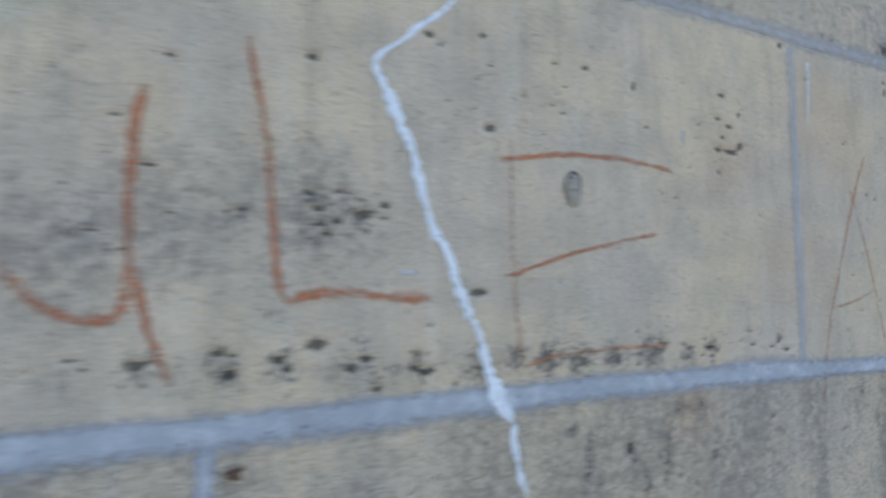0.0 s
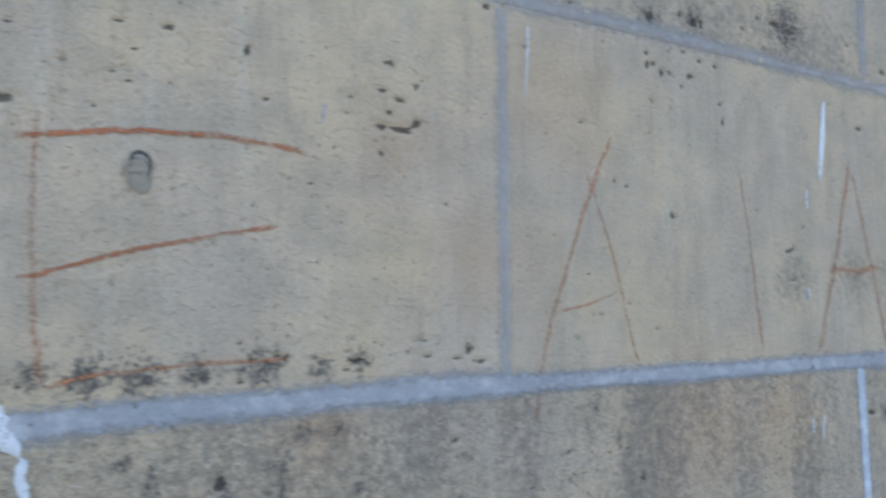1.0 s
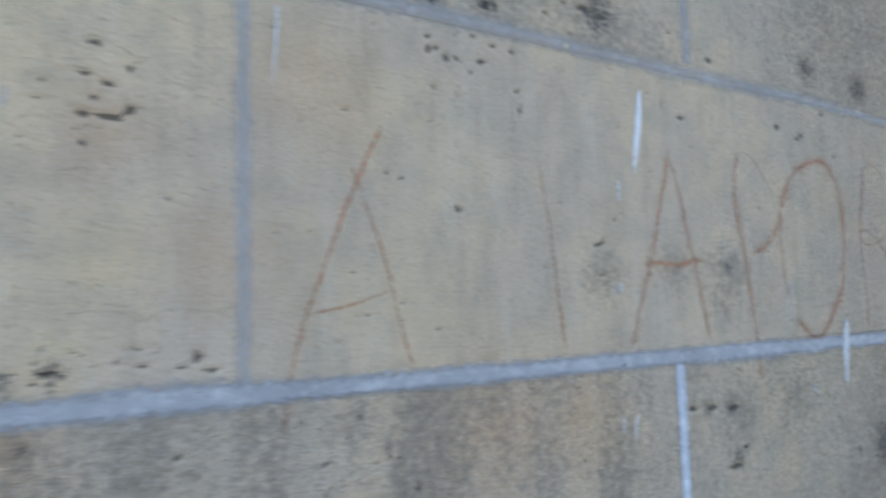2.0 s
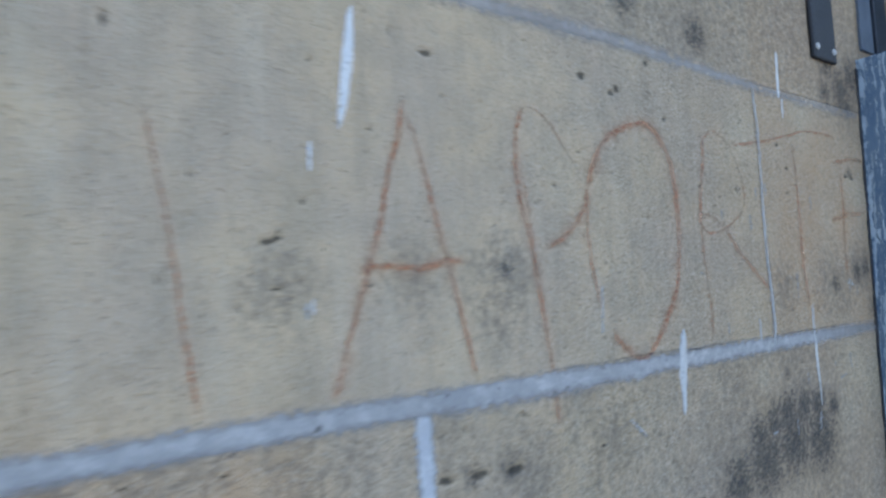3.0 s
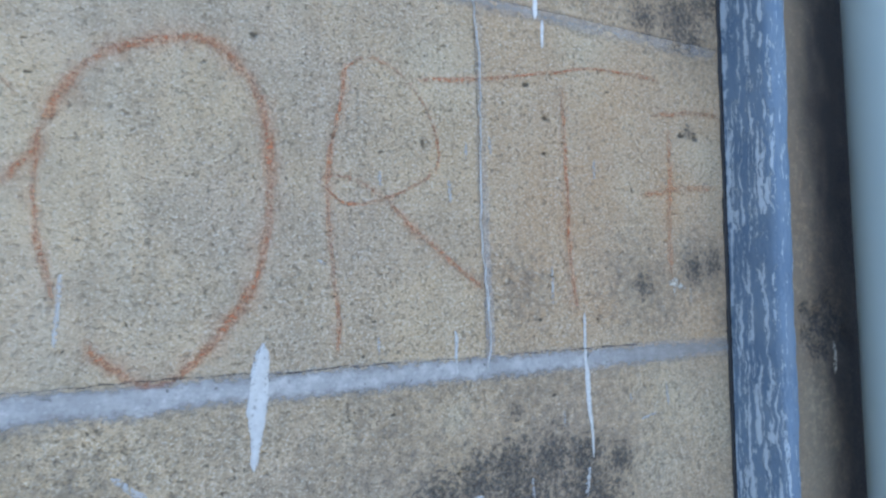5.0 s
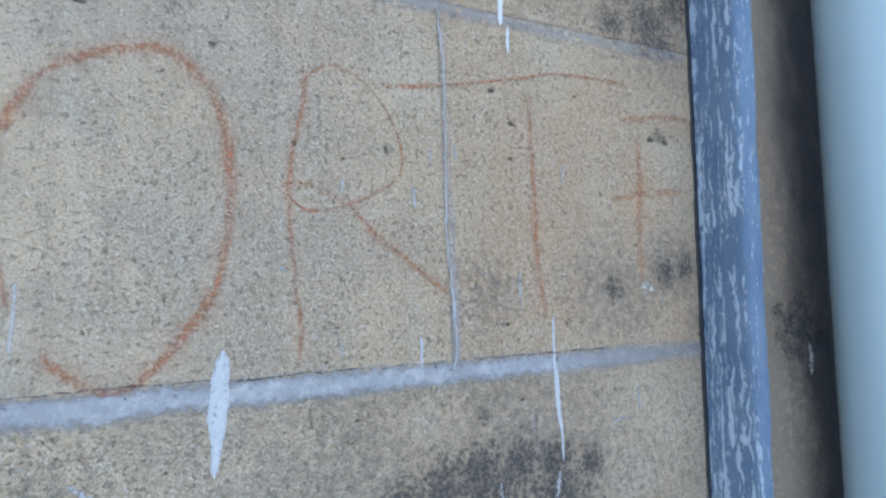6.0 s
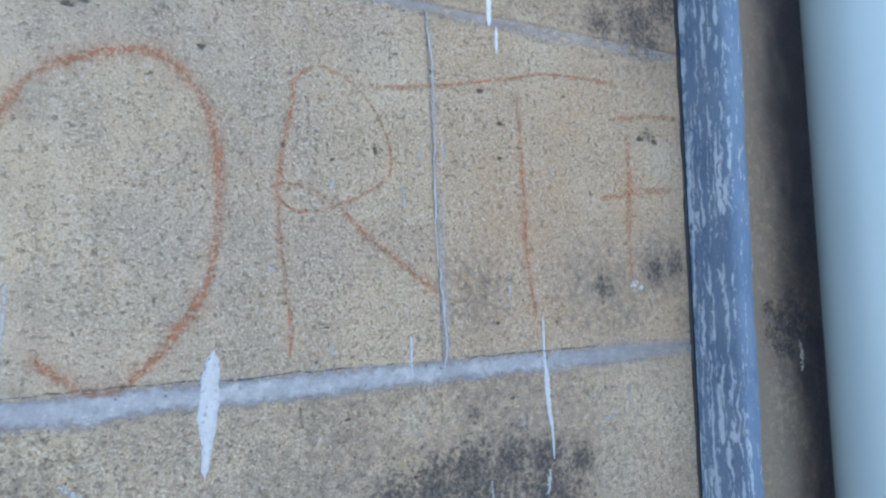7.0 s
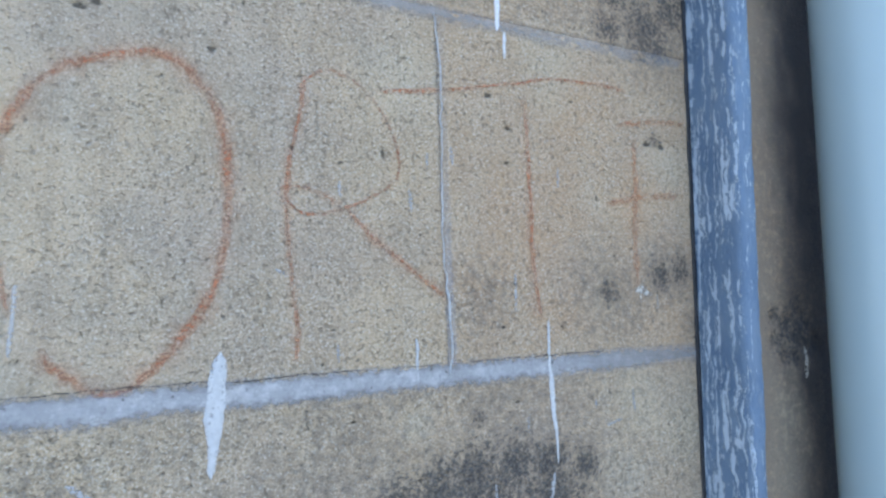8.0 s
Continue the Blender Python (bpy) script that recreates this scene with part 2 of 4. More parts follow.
WHITE_DULL = make_paint("dulled_white_paint", (0.63, 0.625, 0.61), 0.0)
WHITE_THIN = make_paint("thin_white_paint", (0.66, 0.65, 0.63), 0.10, 0.62)
BATTEN = make_batten_paint()
PVC = make_plain("pale_blue_pvc", (0.415, 0.515, 0.520), (0.445, 0.545, 0.545), 2.0, 0.34, 0.0, 0.0, 0.0, 0.05)
BLACK_METAL = make_plain("black_metal", (0.010, 0.010, 0.013), (0.020, 0.020, 0.024), 25.0, 0.6, 0.0)
DARK_BAR = make_plain("dark_blue_band", (0.010, 0.013, 0.022), (0.018, 0.022, 0.034), 25.0, 0.5, 0.1)
STRIP = make_plain("shaded_wall_blue", (0.075, 0.095, 0.125), (0.12, 0.145, 0.18), 30.0, 0.7)
SCREW = make_plain("paint_flecked_screw", (0.45, 0.44, 0.42), (0.65, 0.64, 0.62), 300.0, 0.6, 0.3)
GROUND = make_plain("grey_paving", (0.150, 0.143, 0.130), (0.200, 0.190, 0.170), 3.0, 0.9)
RUST = make_plain("brown_iron", (0.085, 0.045, 0.028), (0.15, 0.075, 0.04), 160.0, 0.9)


# ---- shapes ----
TABLE = np.random.RandomState(7).rand(256, 256)


def lattice(x, z):
    """Smooth value noise, 0 to 1, over arrays."""
    x, z = np.asarray(x, float), np.asarray(z, float)
    i, k = np.floor(x).astype(int), np.floor(z).astype(int)
    u, v = x - i, z - k
    u, v = u * u * (3 - 2 * u), v * v * (3 - 2 * v)
    a, b = TABLE[i % 256, k % 256], TABLE[(i + 1) % 256, k % 256]
    c, d = TABLE[i % 256, (k + 1) % 256], TABLE[(i + 1) % 256, (k + 1) % 256]
    return (a * (1 - u) + b * u) * (1 - v) + (c * (1 - u) + d * u) * v


def face_height(x, z):
    """How far the dressed stone stands out of the wall's plane, in metres."""
    return 0.0016 * (lattice(x * 7 + 40, z * 7 + 40) - 0.5) + 0.0009 * (lattice(x * 31 + 60, z * 31 + 9) - 0.5)


def mesh_of(name, verts, faces, mat, layers=(), smooth=True):
    me = bpy.data.meshes.new(name)
    me.from_pydata(np.asarray(verts).tolist(), [], faces)
    me.materials.append(mat)
    for key, values in dict(layers).items():
        me.attributes.new(key, "FLOAT", "POINT").data.foreach_set("value", np.asarray(values, np.float32).ravel())
    if smooth:
        me.polygons.foreach_set("use_smooth", [True] * len(me.polygons))
    me.update()
    return me


def grid_faces(rows, cols):
    return [(r * cols + c, r * cols + c + 1, (r + 1) * cols + c + 1, (r + 1) * cols + c) for r in range(rows - 1) for c in range(cols - 1)]


def child(name, me, parent, label=""):
    ob = new(name, me)
    ob.parent = parent
    return tagged(ob, label)


def part(name, bm, mat, parent, label=""):
    me = bpy.data.meshes.new(name)
    bm.to_mesh(me)
    bm.free()
    me.materials.append(mat)
    return child(name, me, parent, label)


def box(bm, x0, x1, y0, y1, z0, z1, bevel=0.0, segments=2):
    made = bmesh.ops.create_cube(bm, size=1.0, matrix=Matrix.Translation(((x0 + x1) / 2, (y0 + y1) / 2, (z0 + z1) / 2)) @ Matrix.Diagonal((x1 - x0, y1 - y0, z1 - z0, 1)))
    if bevel:
        edges = list({e for v in made["verts"] for e in v.link_edges})
        bmesh.ops.bevel(bm, geom=edges, offset=bevel, segments=segments, profile=0.5, affect="EDGES")


def thing(name, at, label, category, group="", kind=""):
    ob = new(name)
    ob.location = at
    ob.empty_display_size = 0.02
    return tagged(ob, label, category, group, kind)


def smooth_line(points, step=0.0015):
    """A curve through a few control points, with evenly spaced steps."""
    p = np.array(points, float)
    p = np.vstack([2 * p[0] - p[1], p, 2 * p[-1] - p[-2]])
    out = []
    for a, b, c, d in zip(p, p[1:], p[2:], p[3:]):
        many = max(2, int(np.linalg.norm(c[:2] - b[:2]) / step))
        t = np.linspace(0, 1, many, endpoint=False)[:, None]
        out.append(0.5 * (2 * b + (c - a) * t + (2 * a - 5 * b + 4 * c - d) * t**2 + (3 * b - a - 3 * c + d) * t**3))
    return np.vstack(out + [p[-2:-1]])


def ribbon(name, points, width, mat, lift, ragged=0.25, seed=0.0, wobble=0.0, taper=0.0, across=7):
    """A strip of crayon or paint that follows the stone: points of (x, z) or (x, z, width)."""
    q = smooth_line(points)
    w = q[:, 2] if q.shape[1] > 2 else np.full(len(q), width)
    s = np.r_[0, np.cumsum(np.hypot(*np.diff(q[:, :2], axis=0).T))]
    way = np.gradient(q[:, :2], axis=0)
    way /= np.linalg.norm(way, axis=1)[:, None] + 1e-9
    side = np.stack([-way[:, 1], way[:, 0]], 1)
    if taper:
        w = w * np.clip(np.minimum(s, s[-1] - s) / taper + 0.3, 0, 1)
    mid = q[:, :2] + side * (wobble * (lattice(s * 120 + seed, s * 0 + seed) - 0.5))[:, None]
    left = w / 2 * (1 + ragged * (2 * lattice(s * 260 + seed * 3, s * 0 + 11) - 1) + ragged * (2 * lattice(s * 70 + seed, s * 0 + 5) - 1))
    right = w / 2 * (1 + ragged * (2 * lattice(s * 260 + seed * 5, s * 0 + 31) - 1) + ragged * (2 * lattice(s * 70 + seed, s * 0 + 25) - 1))
    u = np.linspace(-1, 1, across)
    reach = np.where(u[None] < 0, u[None] * left[:, None], u[None] * right[:, None])
    xz = mid[:, None] + side[:, None] * reach[..., None]
    y = -(face_height(xz[..., 0], xz[..., 1]) + lift * (1 - 0.75 * u[None] ** 4))
    verts = np.stack([xz[..., 0], y, xz[..., 1]], -1).reshape(-1, 3)
    rub = 0.72 + 0.56 * lattice(s * 45 + seed * 7, s * 0 + 3)
    ends = np.clip(np.minimum(s, s[-1] - s) / 0.008, 0.35, 1)
    press = np.repeat((rub * ends)[:, None], across, 1)
    return mesh_of(name, verts, grid_faces(len(q), across), mat, {"across": np.repeat(np.abs(u)[None], len(q), 0), "press": press})


# ---- the wall: courses of sawn limestone ----
wall = thing("wall_north", (0, 0, 0), "buff limestone ashlar wall with smeared grey mortar joints", "wall", kind="structure")
PITCH, TALL, BED = 0.2785, 0.2600, 1.4005
XS, XE = -3.2, 3.4

# Lichen, pits and stains: (x, z, size) of the ones that stand out, stone by stone.
LICHEN_LEFT = [(-0.757, 1.497, 0.034), (-0.735, 1.494, 0.030), (-0.800, 1.492, 0.016), (-0.866, 1.480, 0.022), (-0.804, 1.417, 0.022), (-0.845, 1.418, 0.018), (-0.774, 1.416, 0.022), (-0.735, 1.414, 0.026), (-0.698, 1.412, 0.024), (-0.720, 1.403, 0.024)]
LICHEN_MIDDLE = [(-0.655, 1.411, 0.022), (-0.630, 1.415, 0.014), (-0.606, 1.412, 0.024), (-0.580, 1.412, 0.026), (-0.550, 1.413, 0.020), (-0.515, 1.414, 0.024), (-0.480, 1.413, 0.016), (-0.455, 1.416, 0.018), (0.143, 1.478, 0.014)]
LICHEN_RIGHT = [(0.670, 1.450, 0.022), (0.732, 1.463, 0.030), (0.758, 1.468, 0.025), (0.736, 1.584, 0.014)]
LICHEN_LOW = [(0.535, 1.360, 0.014), (0.541, 1.340, 0.016), (0.470, 1.327, 0.010), (-0.587, 1.368, 0.012), (-0.468, 1.375, 0.012), (0.100, 1.342, 0.016), (0.135, 1.340, 0.018), (0.142, 1.290, 0.018)]
# upright dark runs below the joint: (x, z, width, height)
RUNS = [(-0.573, 1.345, 0.016, 0.060), (-0.535, 1.347, 0.010, 0.030), (-0.503, 1.350, 0.018, 0.062), (-0.490, 1.376, 0.020, 0.016), (-0.522, 1.330, 0.012, 0.036), (-0.455, 1.338, 0.012, 0.020), (-0.266, 1.374, 0.010, 0.020), (-0.245, 1.350, 0.010, 0.020), (-0.221, 1.318, 0.008, 0.014)]
LICHEN_DEEP = [(0.500, 1.317, 0.042), (0.530, 1.321, 0.048), (0.566, 1.323, 0.044), (0.600, 1.320, 0.042), (0.470, 1.308, 0.040), (0.635, 1.314, 0.030), (0.540, 1.292, 0.080), (0.600, 1.285, 0.080), (0.480, 1.280, 0.080), (0.425, 1.270, 0.060)]
LICHEN_HIGH = [(-0.199, 1.686, 0.020), (-0.151, 1.690, 0.022), (-0.027, 1.707, 0.050), (0.412, 1.698, 0.040), (0.734, 1.686, 0.060), (0.748, 1.668, 0.032), (0.687, 1.680, 0.034), (0.697, 1.715, 0.040), (0.766, 1.710, 0.050), (0.298, 1.705, 0.030)]
# (x, z, width, height) of the separate holes
PITS_LEFT = [(-0.763, 1.506, 0.0084, 0.0034), (-0.744, 1.508, 0.0085, 0.0031), (-0.757, 1.498, 0.0085, 0.0038), (-0.746, 1.492, 0.0096, 0.0036), (-0.758, 1.490, 0.0074, 0.0026), (-0.752, 1.484, 0.0063, 0.0028), (-0.717, 1.502, 0.0053, 0.0031), (-0.718, 1.495, 0.0064, 0.0036), (-0.732, 1.496, 0.0137, 0.0060), (-0.758, 1.480, 0.0064, 0.0025), (-0.875, 1.478, 0.0042, 0.0020), (-0.866, 1.481, 0.0042, 0.0020), (-0.862, 1.480, 0.0042, 0.0020), (-0.846, 1.481, 0.0032, 0.0020), (-0.831, 1.491, 0.0042, 0.0020), (-0.805, 1.493, 0.0042, 0.0025), (-0.797, 1.495, 0.0053, 0.0030), (-0.802, 1.491, 0.0042, 0.0024), (-0.841, 1.513, 0.0080, 0.0026), (-0.857, 1.535, 0.0063, 0.0024), (-0.872, 1.422, 0.0054, 0.0023), (-0.867, 1.417, 0.0032, 0.0020), (-0.845, 1.418, 0.0054, 0.0029), (-0.839, 1.421, 0.0042, 0.0024), (-0.807, 1.423, 0.0075, 0.0044)]
PITS_BELOW = [(-0.799, 1.422, 0.0053, 0.0021), (-0.802, 1.413, 0.0084, 0.0047), (-0.777, 1.419, 0.0085, 0.0049), (-0.772, 1.414, 0.0074, 0.0039), (-0.757, 1.425, 0.0084, 0.0035), (-0.738, 1.413, 0.0054, 0.0028), (-0.729, 1.418, 0.0095, 0.0037), (-0.698, 1.419, 0.0063, 0.0042), (-0.690, 1.409, 0.0074, 0.0047), (-0.699, 1.411, 0.0074, 0.0040), (-0.722, 1.401, 0.0084, 0.0039), (-0.657, 1.454, 0.0126, 0.0060), (-0.647, 1.555, 0.0096, 0.0052), (-0.690, 1.606, 0.0064, 0.0041)]
PITS_MIDDLE = [(0.080, 1.343, 0.0118, 0.0056), (0.107, 1.342, 0.0148, 0.0060), (0.140, 1.339, 0.0180, 0.0060), (0.156, 1.299, 0.0096, 0.0044), (0.139, 1.282, 0.0191, 0.0060), (-0.385, 1.361, 0.0034, 0.0020), (-0.458, 1.376, 0.0034, 0.0020), (-0.027, 1.347, 0.0064, 0.0022), (-0.060, 1.315, 0.0053, 0.0020), (0.367, 1.269, 0.0085, 0.0044), (-0.435, 1.607, 0.0085, 0.0035), (-0.412, 1.598, 0.0042, 0.0020), (-0.439, 1.588, 0.0054, 0.0025), (-0.427, 1.583, 0.0096, 0.0041), (-0.435, 1.574, 0.0053, 0.0032), (-0.439, 1.564, 0.0075, 0.0029), (-0.424, 1.563, 0.0096, 0.0043), (-0.414, 1.570, 0.0053, 0.0021), (-0.462, 1.581, 0.0043, 0.0022), (-0.463, 1.570, 0.0054, 0.0022), (-0.472, 1.547, 0.0034, 0.0020), (-0.374, 1.421, 0.0053, 0.0029)]
PITS_ABOVE = [(-0.462, 1.411, 0.0063, 0.0032), (-0.460, 1.429, 0.0043, 0.0025), (-0.421, 1.420, 0.0034, 0.0024), (-0.180, 1.521, 0.0053, 0.0023), (-0.030, 1.499, 0.0074, 0.0031), (0.082, 1.623, 0.0105, 0.0050), (0.329, 1.656, 0.0080, 0.0040), (0.239, 1.632, 0.0096, 0.0058), (0.276, 1.622, 0.0090, 0.0036), (-0.189, 1.639, 0.0043, 0.0020), (-0.176, 1.638, 0.0042, 0.0023), (-0.154, 1.641, 0.0054, 0.0022), (-0.175, 1.611, 0.0032, 0.0020), (-0.205, 1.641, 0.0054, 0.0038), (-0.021, 1.704, 0.0107, 0.0060), (-0.041, 1.708, 0.0150, 0.0060), (0.128, 1.688, 0.0096, 0.0060), (-0.231, 1.541, 0.0042, 0.0020), (-0.222, 1.317, 0.0054, 0.0027)]
PITS_MORE = [(-0.4155, 1.594, 0.004, 0.005), (-0.430, 1.564, 0.010, 0.003), (-0.4185, 1.567, 0.003, 0.006), (-0.526, 1.600, 0.004, 0.006), (-0.570, 1.606, 0.005, 0.003), (-0.515, 1.572, 0.004, 0.004), (-0.537, 1.351, 0.008, 0.008), (-0.300, 1.421, 0.003, 0.003), (-0.202, 1.683, 0.007, 0.006), (-0.150, 1.690, 0.006, 0.009), (-0.761, 1.580, 0.007, 0.005), (-0.833, 1.568, 0.006, 0.003), (-0.757, 1.426, 0.011, 0.006), (-0.844, 1.419, 0.009, 0.005), (-0.738, 1.413, 0.007, 0.005), (-0.692, 1.409, 0.008, 0.005), (-0.440, 1.588, 0.008, 0.003), (-0.441, 1.564, 0.007, 0.005), (-0.415, 1.569, 0.004, 0.007), (-0.376, 1.421, 0.004, 0.007), (-0.199, 1.645, 0.004, 0.005), (-0.156, 1.641, 0.004, 0.006), (-0.387, 1.361, 0.004, 0.005)]
PITS_JOINT = [(-0.214, 1.679, 0.0034, 0.0068), (-0.206, 1.653, 0.0050, 0.0040), (-0.205, 1.643, 0.0040, 0.0068), (-0.190, 1.639, 0.0040, 0.0068), (-0.180, 1.640, 0.0050, 0.0040), (-0.158, 1.641, 0.0050, 0.0040), (-0.166, 1.631, 0.0040, 0.0056), (-0.201, 1.614, 0.0050, 0.0040), (-0.180, 1.611, 0.0034, 0.0068), (-0.166, 1.693, 0.0040, 0.0068), (-0.149, 1.692, 0.0050, 0.0056), (-0.140, 1.689, 0.0040, 0.0068), (-0.181, 1.658, 0.0034, 0.0040), (-0.144, 1.656, 0.0050, 0.0040), (-0.125, 1.654, 0.0050, 0.0056), (-0.087, 1.696, 0.0050, 0.0040), (-0.066, 1.709, 0.0050, 0.0040), (-0.048, 1.708, 0.0034, 0.0068), (-0.030, 1.701, 0.0034, 0.0056), (-0.060, 1.680, 0.0034, 0.0056), (-0.298, 1.681, 0.0040, 0.0068), (-0.283, 1.679, 0.0050, 0.0056), (-0.359, 1.660, 0.0050, 0.0056), (-0.118, 1.606, 0.0040, 0.0068), (-0.182, 1.521, 0.0050, 0.0056), (-0.243, 1.544, 0.0034, 0.0056), (0.012, 1.683, 0.0034, 0.0040), (0.059, 1.689, 0.0034, 0.0056)]
PITS_FINE = [(-0.674, 1.592, 0.0021, 0.0017), (-0.647, 1.595, 0.0040, 0.0017), (-0.677, 1.568, 0.0040, 0.0017), (-0.658, 1.566, 0.0031, 0.0021), (-0.671, 1.560, 0.0031, 0.0021), (-0.625, 1.556, 0.0031, 0.0021), (-0.607, 1.557, 0.0040, 0.0017), (-0.657, 1.544, 0.0040, 0.0014), (-0.622, 1.579, 0.0031, 0.0021), (-0.595, 1.585, 0.0021, 0.0017), (-0.587, 1.590, 0.0040, 0.0021), (-0.591, 1.578, 0.0040, 0.0014), (-0.598, 1.577, 0.0040, 0.0017), (-0.589, 1.572, 0.0040, 0.0021), (-0.595, 1.605, 0.0040, 0.0014)]
SCATTER_ROW = np.random.RandomState(5)
PITS_RIGHT = [(0.080, 1.623, 0.009, 0.003), (-0.036, 1.496, 0.010, 0.004), (0.284, 1.627, 0.007, 0.006), (0.241, 1.630, 0.005, 0.003), (0.574, 1.579, 0.008, 0.003), (0.320, 1.451, 0.003, 0.009), (0.400, 1.550, 0.004, 0.004), (0.350, 1.608, 0.006, 0.005), (0.727, 1.580, 0.010, 0.004), (0.745, 1.579, 0.008, 0.005), (0.070, 1.707, 0.006, 0.004), (0.557, 1.604, 0.007, 0.004), (0.466, 1.551, 0.004, 0.006)]
SCRATCHES = np.stack([SCATTER_ROW.uniform(-0.56, -0.36, 34), 1.4165 + 0.008 * SCATTER_ROW.randn(34), SCATTER_ROW.gamma(2.0, 0.0014, 34) + 0.0016, SCATTER_ROW.gamma(2.0, 0.0003, 34) + 0.0010], 1)
RUST_SPOTS = [(0.880, 1.402, 0.028), (0.898, 1.380, 0.022), (0.597, 1.518, 0.110), (0.647, 1.597, 0.080), (0.557, 1.459, 0.070), (0.716, 1.528, 0.070), (0.617, 1.439, 0.060), (0.736, 1.420, 0.060), (-0.149, 1.356, 0.080), (-0.060, 1.351, 0.060), (-0.298, 1.597, 0.060), (-0.428, 1.553, 0.040), (-0.478, 1.375, 0.030), (-0.358, 1.479, 0.050)]
CAVITY = [(0.888, 1.420, 0.022), (0.893, 1.398, 0.032), (0.908, 1.410, 0.040), (0.903, 1.384, 0.028), (0.922, 1.402, 0.038), (0.917, 1.380, 0.020), (0.935, 1.415, 0.030), (0.945, 1.392, 0.030), (0.925, 1.428, 0.024)]
PALE_SPOTS = [(0.485, 1.362, 0.018), (-0.900, 1.577, 0.020), (0.697, 1.351, 0.060), (0.677, 1.302, 0.050), (0.756, 1.558, 0.040), (0.617, 1.636, 0.050), (0.478, 1.607, 0.050), (-0.016, 1.454, 0.010), (0.751, 1.331, 0.060), (0.893, 1.325, 0.050), (0.890, 1.295, 0.050), (0.888, 1.265, 0.050)]


GRIME = [(0.150, 1.487, 0.036), (0.133, 1.440, 0.040), (0.545, 1.450, 0.070), (0.665, 1.450, 0.110), (0.735, 1.465, 0.080), (0.136, 1.465, 0.090), (-0.537, 1.346, 0.110), (-0.458, 1.351, 0.090), (-0.587, 1.331, 0.090), (-0.766, 1.494, 0.090), (-0.836, 1.489, 0.080), (-0.886, 1.469, 0.080), (0.527, 1.300, 0.130), (0.597, 1.295, 0.110), (0.448, 1.291, 0.100), (0.687, 1.444, 0.100), (0.746, 1.464, 0.080), (0.542, 1.375, 0.070), (0.139, 1.464, 0.070), (0.060, 1.479, 0.060), (-0.557, 1.361, 0.060), (0.736, 1.686, 0.140), (-0.030, 1.469, 0.060), (0.776, 1.420, 0.060), (0.249, 1.341, 0.090), (0.149, 1.331, 0.100), (-0.020, 1.331, 0.080)]
SCATTER = np.random.RandomState(12)
SMALL_PITS = np.stack([SCATTER.uniform(-1.0, 0.80, 1900), SCATTER.uniform(1.22, 1.90, 1900), SCATTER.gamma(2.0, 0.0006, 1900) + 0.0011, SCATTER.gamma(2.0, 0.0005, 1900) + 0.0011], 1)


def spots(x, z, many, soft=1.0):
    total = np.zeros_like(x)
    for cx, cz, size in many:
        total = np.maximum(total, np.exp(-(((x - cx) ** 2 + (z - cz) ** 2) / (0.5 * size * soft) ** 2) * 1.1))
    return total


def upright_spots(x, z, many, soft=1.0):
    total = np.zeros_like(x)
    for cx, cz, w, h in many:
        total = np.maximum(total, np.exp(-(((x - cx) / (0.5 * w * soft)) ** 2 + ((z - cz) / (0.5 * h * soft)) ** 2)))
    return total


def holes(x, z):
    bent = x + 0.0022 * (lattice(x * 400, z * 400) - 0.5), z + 0.0022 * (lattice(x * 400 + 90, z * 400) - 0.5)
    total = np.zeros_like(x)
    for cx, cz, w, h in [*PITS_LEFT, *PITS_BELOW, *PITS_MIDDLE, *PITS_ABOVE, *PITS_MORE, *PITS_RIGHT, *PITS_JOINT, *PITS_FINE, *SCRATCHES, *SMALL_PITS]:
        r0, r1 = np.searchsorted(z[:, 0], (cz - 0.015, cz + 0.015))
        c0, c1 = np.searchsorted(x[0], (cx - 0.02, cx + 0.02))
        if r0 < r1 and c0 < c1:
            at = np.s_[r0:r1, c0:c1]
            d = np.hypot((bent[0][at] - cx) / (0.58 * w), (bent[1][at] - cz) / (0.58 * h))
            total[at] = np.maximum(total[at], np.clip(1.5 - d, 0, 1) * (0.9 if w > 0.0039 else 0.75))
    return total


